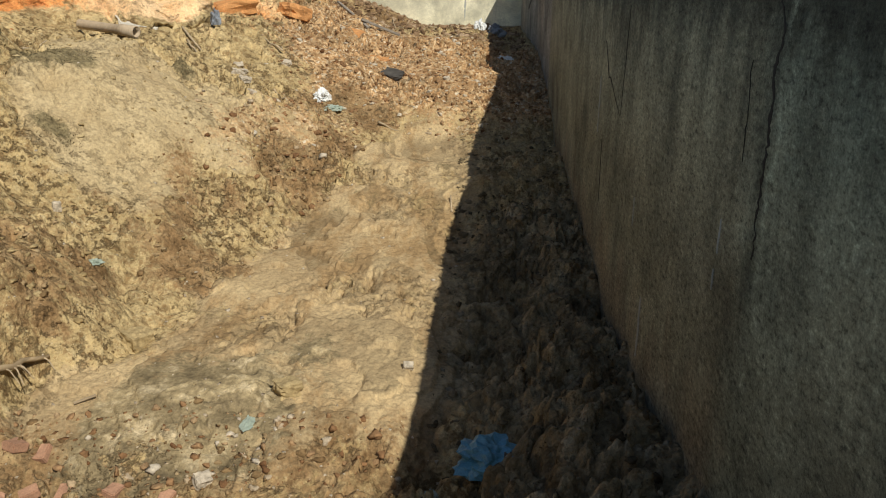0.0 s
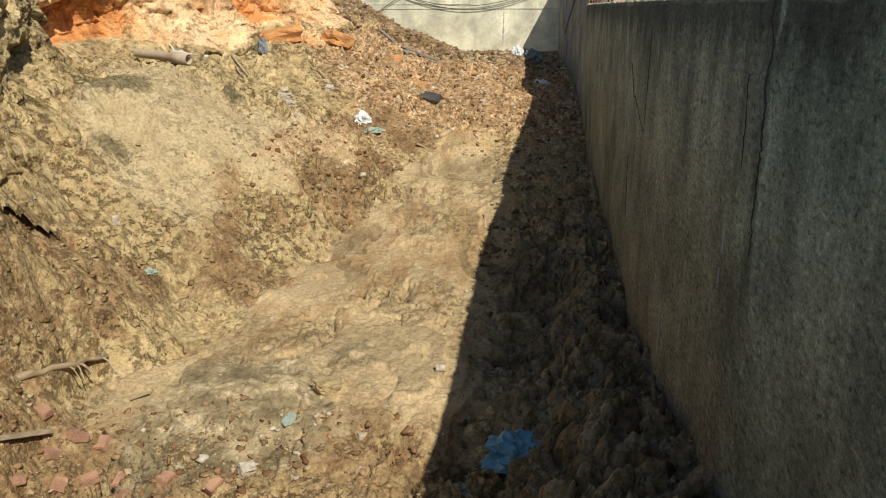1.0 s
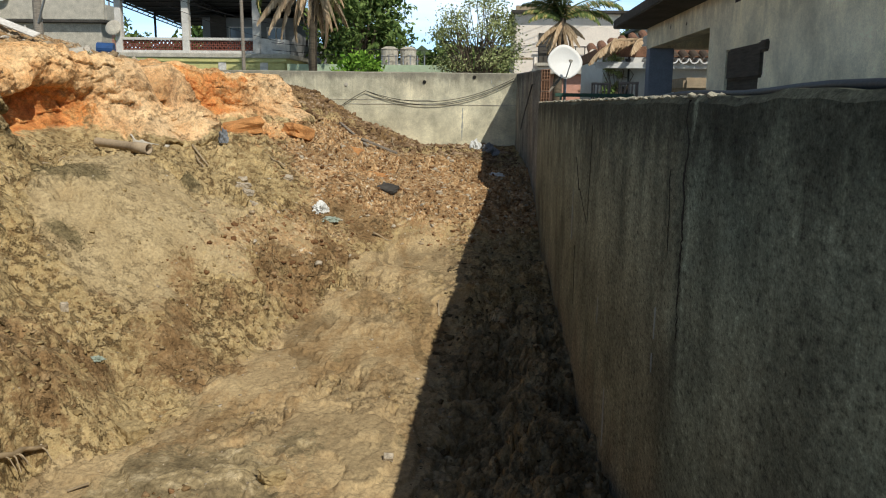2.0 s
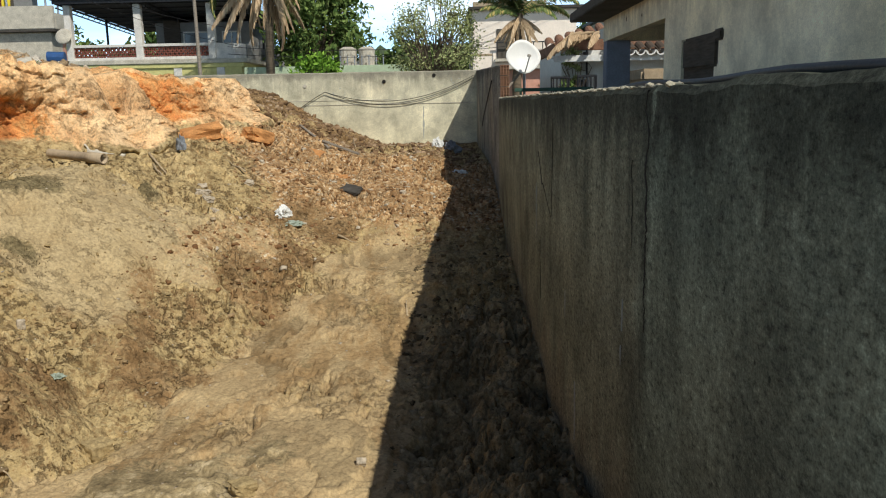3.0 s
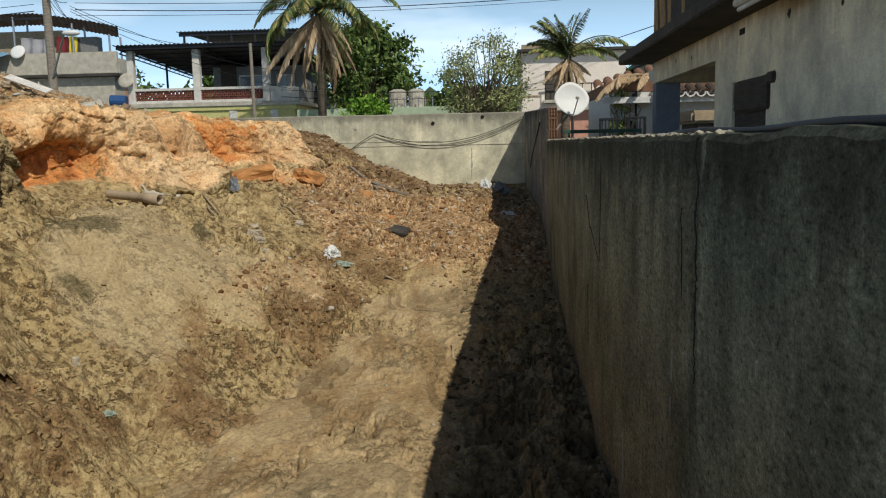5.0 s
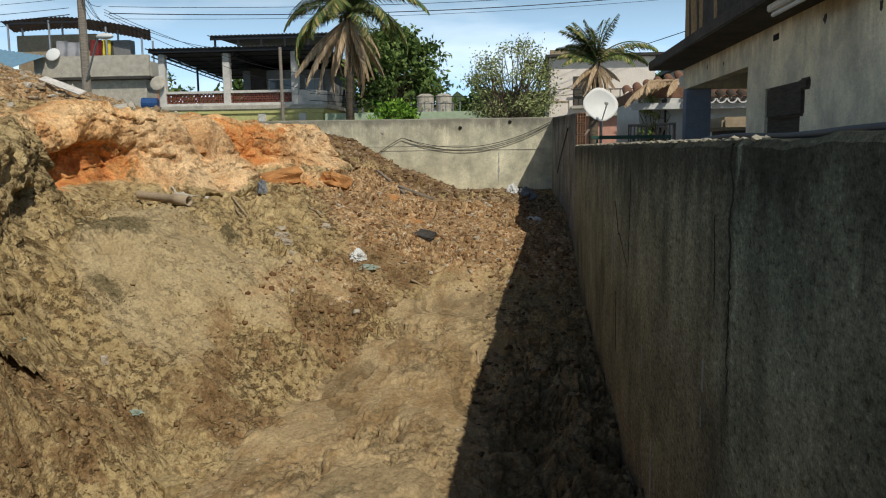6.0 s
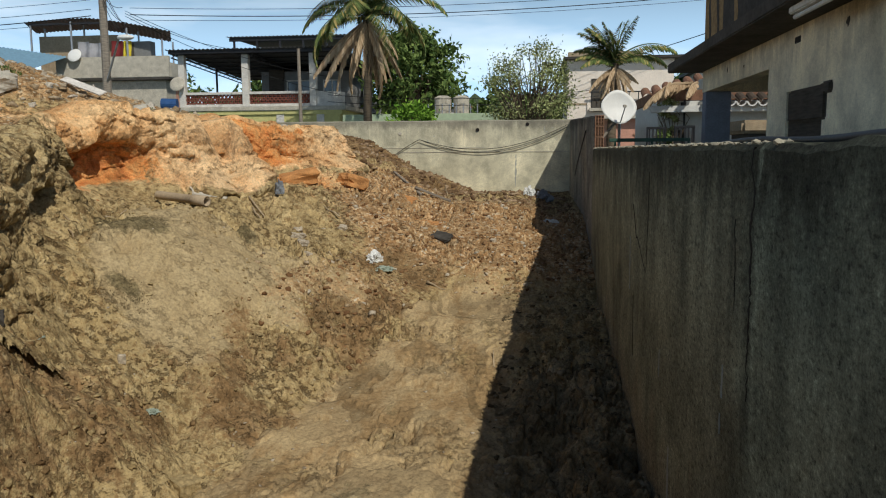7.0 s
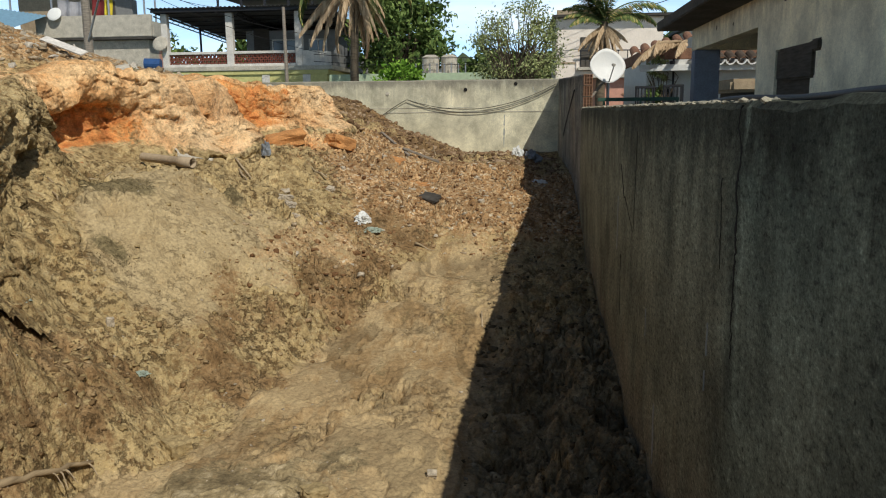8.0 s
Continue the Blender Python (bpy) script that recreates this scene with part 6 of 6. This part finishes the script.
crumpled("teal_rag", -3.28, 6.88, (0.07, 0.06, 0.03), TEAL_PLASTIC, "small faded green rag on the slope", 5.5, "rag")
crumpled("green_rag", -4.2, 6.6, (0.13, 0.12, 0.03), TEAL_PLASTIC, "faded green rag trodden into the slope", 6.1, "rag")
crumpled("grey_rag", -4.02, 12.75, (0.08, 0.08, 0.17), BLUE_CLOTH, "grey-blue rag on the orange clay slope", 7.2, "rag", 0.5)
crumpled("blue_sack", 0.25, 19.7, (0.26, 0.3, 0.22), BLUE_CLOTH, "faded blue sack near the wall corner", 8.4, "sack")
crumpled("white_sack", -0.12, 21.3, (0.16, 0.16, 0.26), WHITE_PLASTIC, "torn white sack on the spoil", 9.9, "sack", 0.5)
crumpled("white_wrapper", 0.34, 15.6, (0.22, 0.10, 0.08), WHITE_PLASTIC, "crushed white wrapper in the wall's shade", 10.6, "wrapper")
crumpled("green_scrap", -1.52, 5.2, (0.05, 0.12, 0.012), TEAL_PLASTIC, "thin green plastic strip in wet mud", 11.1, "plastic scrap")


def drain_pipe():
    """A dusty pipe sticking out of the slope, hollow at its open end."""
    p = thing("drain_pipe", "dusty tan drain pipe jutting from the slope", "pipe", at=(-4.9, 11.1, 2.1))
    a, b = Vector((-5.30, 11.18, 2.25)), Vector((-4.42, 10.85, 2.18))
    d = (b - a).normalized()
    u = d.orthogonal().normalized()
    w = d.cross(u)
    bm = bmesh.new()
    prof = [(0.0, 0.062), (0.72, 0.062), (0.74, 0.074), (1.0, 0.074), (1.0, 0.060), (0.35, 0.054)]
    rings = [[bm.verts.new(a + (b - a) * f + (u * math.cos(q) + w * math.sin(q)) * r) for q in (2 * math.pi * i / 18 for i in range(18))] for f, r in prof]
    for m, n in zip(rings, rings[1:]):
        for i in range(18):
            bm.faces.new((m[i], m[(i + 1) % 18], n[(i + 1) % 18], n[i]))
    bm.faces.new(rings[-1])
    part("pipe", bm, PIPE_CLAY, p, smooth=True)
    # near-black lump filling the pipe's open end
    part("dark_plug", lump(bmesh.new(), a + (b - a) * 0.86, (0.055, 0.055, 0.055), 3, 2, 0.2), CRACK, p)
    return p


drain_pipe()


def earth_block(name, x, y, size, material, label, seed, category="clay lump", tilt=(0, 0, 0), sink=0.3):
    """A broken block of clay or concrete with faceted, worn faces."""
    bm = bmesh.new()
    bmesh.ops.create_cube(bm, size=2)
    bmesh.ops.subdivide_edges(bm, edges=bm.edges[:], cuts=5, use_grid_fill=True)
    m = Matrix.LocRotScale((x, y, ground_at(x, y) + size[2] * (1 - 2 * sink)), Euler([radians(t) for t in tilt]), size)
    for v in bm.verts:
        c = v.co.copy()
        round_off = 1 - 0.13 * max(0, c.length - 1.1)
        n = noise.fractal(c * 1.1 + Vector((seed, seed * 2, 0)), 1.0, 2.0, 5)
        v.co = m @ (c * round_off * (1 + 0.24 * n))
    return solo(name, bm, material, label, category)


earth_block("clay_lump", -4.1, 14.1, (0.32, 0.2, 0.13), CLAY_LUMP, "large fallen block of deep orange clay", 1, tilt=(8, -12, 20))
earth_block("clay_lump", -3.28, 14.7, (0.24, 0.18, 0.12), CLAY_LUMP, "orange clay block at the bank's foot", 2, tilt=(0, 14, 50))
earth_block("clay_lump", -1.80, 14.4, (0.26, 0.2, 0.10), CLAY_LUMP, "orange clay block on the reddish mound", 3, tilt=(6, 0, 80))
earth_block("clay_lump", -2.4, 15.3, (0.22, 0.2, 0.12), CLAY_LUMP, "small orange clay block on the mound", 4, tilt=(6, 9, 10))
earth_block("broken_slab", -1.45, 13.3, (0.17, 0.11, 0.03), DARK_CONCRETE, "dark broken slab lying tilted on rubble", 5, "slab", (24, 8, -25), -0.6)
earth_block("concrete_chunk", -4.2, 6.1, (0.10, 0.15, 0.10), DARK_CONCRETE, "dark concrete chunk set in the slope", 6, "concrete", (0, 10, 35))
earth_block("concrete_chunk", -5.0, 12.2, (0.26, 0.2, 0.09), CONCRETE, "grey concrete chunk below the bank", 7, "concrete", (15, 10, 35))
earth_block("concrete_chunk", -6.6, 13.1, (0.2, 0.13, 0.05), CONCRETE, "flat grey concrete chunk on the bank", 8, "concrete", (22, -14, 30))
earth_block("concrete_chunk", -8.0, 11.6, (0.25, 0.2, 0.12), CONCRETE, "grey concrete chunk on the rubble heap", 9, "concrete", (12, -14, 70))
earth_block("stone", -1.34, 5.52, (0.085, 0.07, 0.05), CLOD, "fist-sized tan stone on wet silt", 13, "stone", (0, 4, 40))
earth_block("stone", -1.68, 4.74, (0.05, 0.045, 0.04), STONE, "pale angular stone in the trench bottom", 14, "stone", (20, 4, 40))
earth_block("stone", -0.54, 5.9, (0.035, 0.03, 0.025), STONE, "small pale stone at the shadow's edge", 15, "stone", (20, 4, 10))
earth_block("stone", -3.75, 7.25, (0.035, 0.03, 0.045), STONE, "small pale stone on the slope", 16, "stone", (10, 4, 40), 0.1)
earth_block("stone", -2.72, 6.28, (0.10, 0.09, 0.08), CLOD, "rounded tan stone at the slope's foot", 17, "stone", (10, 4, 60))
for i, (x, y, s) in enumerate(((-3.3, 11.4, 0.09), (-3.15, 11.1, 0.07), (-2.95, 10.7, 0.08), (-2.75, 11.0, 0.06), (-3.5, 12.0, 0.07), (-1.1, 12.9, 0.05), (-0.6, 13.3, 0.05), (-2.9, 12.4, 0.06))):
    tagged(earth_block("stone", x, y, (s, s * 0.8, s * 0.55), STONE, "pale broken stone among reddish rubble", 30 + i, "stone", (i * 9 % 40, 8, i * 50)), group="pale stones on the slope")


def broken_brick(x, y, turn, tilt, length, seed):
    """A chipped red brick, broken at one end."""
    rng = random.Random(seed)
    bm = boxed((-length / 2, -0.055, -0.03), (length / 2, 0.055, 0.03), 0.006)
    bmesh.ops.subdivide_edges(bm, edges=bm.edges[:], cuts=1, use_grid_fill=True)
    for v in bm.verts:
        end = max(0.0, v.co.x / (length / 2))
        v.co += Vector([noise.noise(v.co * 14 + Vector((seed, k, 0))) * (0.004 + 0.022 * end ** 4) for k in range(3)])
    bmesh.ops.transform(bm, matrix=pose(x, y, ground_at(x, y) + 0.004, tilt[0], tilt[1], turn), verts=bm.verts)
    return solo("broken_brick", bm, BRICK, "broken dusty red brick in the trench bottom", "brick", "broken bricks")


rng = random.Random(15)
for i, (x, y) in enumerate(((-2.76, 4.93), (-2.55, 4.75), (-3.06, 4.8), (-2.68, 4.6), (-3.09, 4.46), (-2.2, 4.66), (-2.42, 4.5), (-2.9, 4.62), (-2.95, 4.95), (-3.3, 4.6), (-2.05, 4.5), (-1.85, 4.6), (-3.2, 4.98), (-1.45, 4.45))):
    broken_brick(x, y, rng.uniform(0, 180), (rng.uniform(-25, 25), rng.uniform(-20, 20)), rng.uniform(0.06, 0.12), i)


def plank(a, b, width, thick, label, material=None, name="plank", roll=0.0):
    a, b = Vector(a), Vector(b)
    d = b - a
    bm = boxed((-d.length / 2, -width / 2, -thick / 2), (d.length / 2, width / 2, thick / 2), min(thick, width) * 0.15)
    m = Matrix.Translation((a + b) / 2) @ d.to_track_quat("X", "Z").to_matrix().to_4x4() @ Matrix.Rotation(radians(roll), 4, "X")
    bmesh.ops.transform(bm, matrix=m, verts=bm.verts)
    return solo(name, bm, material or TIMBER, label, "plank")


def on(x, y, up=0.03):
    return (x, y, ground_at(x, y) + up)


plank(on(-7.85, 13.1, 0.1), on(-6.95, 12.75, 0.12), 0.15, 0.025, "white painted board lying on the rubble heap", OLD_WHITE, "white_board", 25)
plank(on(-3.2, 4.45, 0.05), on(-3.08, 4.86, 0.08), 0.05, 0.025, "pale sawn timber offcut among bricks")
plank(on(-2.35, 16.2, 0.04), on(-1.65, 16.4, 0.05), 0.09, 0.05, "weathered plank on the brown spoil", POST_WOOD)
plank(on(-3.0, 17.4, 0.05), on(-2.2, 16.0, 0.05), 0.06, 0.04, "long weathered batten on the brown spoil", POST_WOOD)
plank(on(-2.78, 5.38, 0.02), on(-2.66, 5.46, 0.03), 0.02, 0.01, "small pale splinter on the silt")


def stick(points, r, label, material=None, name="stick"):
    return solo(name, tube(bmesh.new(), points, r, 6, r * 0.5), material or TIMBER, label, "stick", smooth=True)


rng = random.Random(23)
for i, (x, y, L, a) in enumerate(((-4.4, 12.4, 0.7, -40), (-4.2, 12.0, 0.5, -55), (-1.5, 11.85, 0.3, 20), (-2.8, 11.2, 0.4, 70), (-1.0, 17.6, 0.9, 160), (-0.6, 18.6, 0.7, 200), (-1.9, 18.0, 0.8, 100), (-3.4, 18.6, 0.9, 30), (-3.0, 12.6, 0.45, 140), (-5.2, 9.6, 0.4, 80), (-0.35, 9.2, 0.3, 95))):
    dx, dy = math.cos(radians(a)) * L, math.sin(radians(a)) * L
    pts = [on(x + dx * f, y + dy * f, 0.03 + 0.04 * math.sin(3 * f + i)) for f in (0, 0.33, 0.66, 1.0)]
    tagged(stick(pts, 0.014 + 0.006 * rng.random(), "thin dry stick lying on the soil"), group="dry sticks")

DUSTY_WOOD = wood_material("dusty_log_wood", (0.36, 0.27, 0.16))
rng = random.Random(29)
# a log half buried in the slope with torn roots under it
log = thing("buried_log", "weathered log half buried in the slope", "log", at=(-3.35, 5.4, 0.55))
la, lb = Vector(on(-3.36, 5.0, 0.0)), Vector(on(-3.14, 5.75, 0.02))
part("log", tube(bmesh.new(), [la.lerp(lb, i / 8) + Vector((0.015 * math.sin(i * 1.7), 0, 0.012 * math.sin(i * 2.3))) for i in range(9)], 0.03, 9, 0.016), DUSTY_WOOD, log, smooth=True)
for i in range(5):
    q = la.lerp(lb, rng.uniform(0.35, 0.95))
    u = rng.uniform(-0.10, 0.10)
    part("root", tube(bmesh.new(), [q, q + Vector((0.05, u * 0.4, -0.02)), q + Vector((0.10, u, rng.uniform(-0.16, -0.04)))], 0.008, 5, 0.003), TIMBER, log)

# torn roots hanging from the undercut bank
rng = random.Random(31)
for i in range(12):
    x, y = -5.0 - 0.5 * rng.random(), 7.9 + 1.0 * rng.random()
    z = ground_at(x, y) + 0.12
    d = rng.uniform(-0.1, 0.2)
    pts = [(x, y, z), (x + 0.10, y - 0.06, z - 0.05), (x + 0.16 + d * 0.3, y - 0.1, z - 0.22), (x + 0.15 + d, y - 0.12 + d * 0.4, z - 0.42)]
    tagged(stick(pts, 0.012, "torn root hanging from the cut bank", DUSTY_WOOD, "root"), group="torn roots")


def tuft(name, x, y, count, height, spread, material, label, seed, category="weed", wide=0.014):
    """A clump of narrow blades."""
    rng = random.Random(seed)
    bm = bmesh.new()
    for i in range(count):
        a, r = rng.uniform(0, 6.283), spread * rng.random() ** 0.6
        bx, by = x + math.cos(a) * r, y + math.sin(a) * r
        b = Vector(on(bx, by, -0.01))
        blade(bm, b, b + Vector((rng.gauss(0, 0.5), rng.gauss(0, 0.5), 0.9)).normalized() * height * rng.uniform(0.4, 1.1), wide * (1 + rng.random()), 0.01)
    return solo(name, bm, material, label, category, kind="stuff")


DRY_GRASS = leaf_material("dead_grass_blade", (0.10, 0.08, 0.04), (0.24, 0.19, 0.10))
tuft("weed_clump", -5.35, 8.05, 160, 0.10, 0.25, GRASS, "small green weeds on the bank's edge", 1)
tuft("weed_clump", -6.1, 9.8, 150, 0.11, 0.25, GRASS, "small green weeds on the bank's edge", 2)
tuft("weed_clump", -8.3, 12.2, 130, 0.11, 0.3, GRASS, "small green weeds on the rubble heap", 3)
tuft("weed_clump", -6.4, 13.6, 110, 0.10, 0.25, GRASS, "small green weeds on the rubble heap", 4)
tuft("dead_grass", -5.1, 9.4, 900, 0.03, 0.42, DRY_GRASS, "matted dark dead grass on the slope", 5, "grass", 0.006)
tuft("dead_grass", -4.45, 9.2, 420, 0.025, 0.25, DRY_GRASS, "matted dark dead grass on the slope", 6, "grass", 0.006)
tuft("dead_grass", -4.05, 8.0, 300, 0.025, 0.2, DRY_GRASS, "matted dark dead grass on the slope", 7, "grass", 0.006)
tuft("dead_grass", -4.5, 7.55, 300, 0.025, 0.16, DRY_GRASS, "matted dark dead grass on the slope", 8, "grass", 0.006)
tuft("dead_grass", -3.7, 10.4, 300, 0.025, 0.22, DRY_GRASS, "matted dark dead grass on the slope", 9, "grass", 0.006)
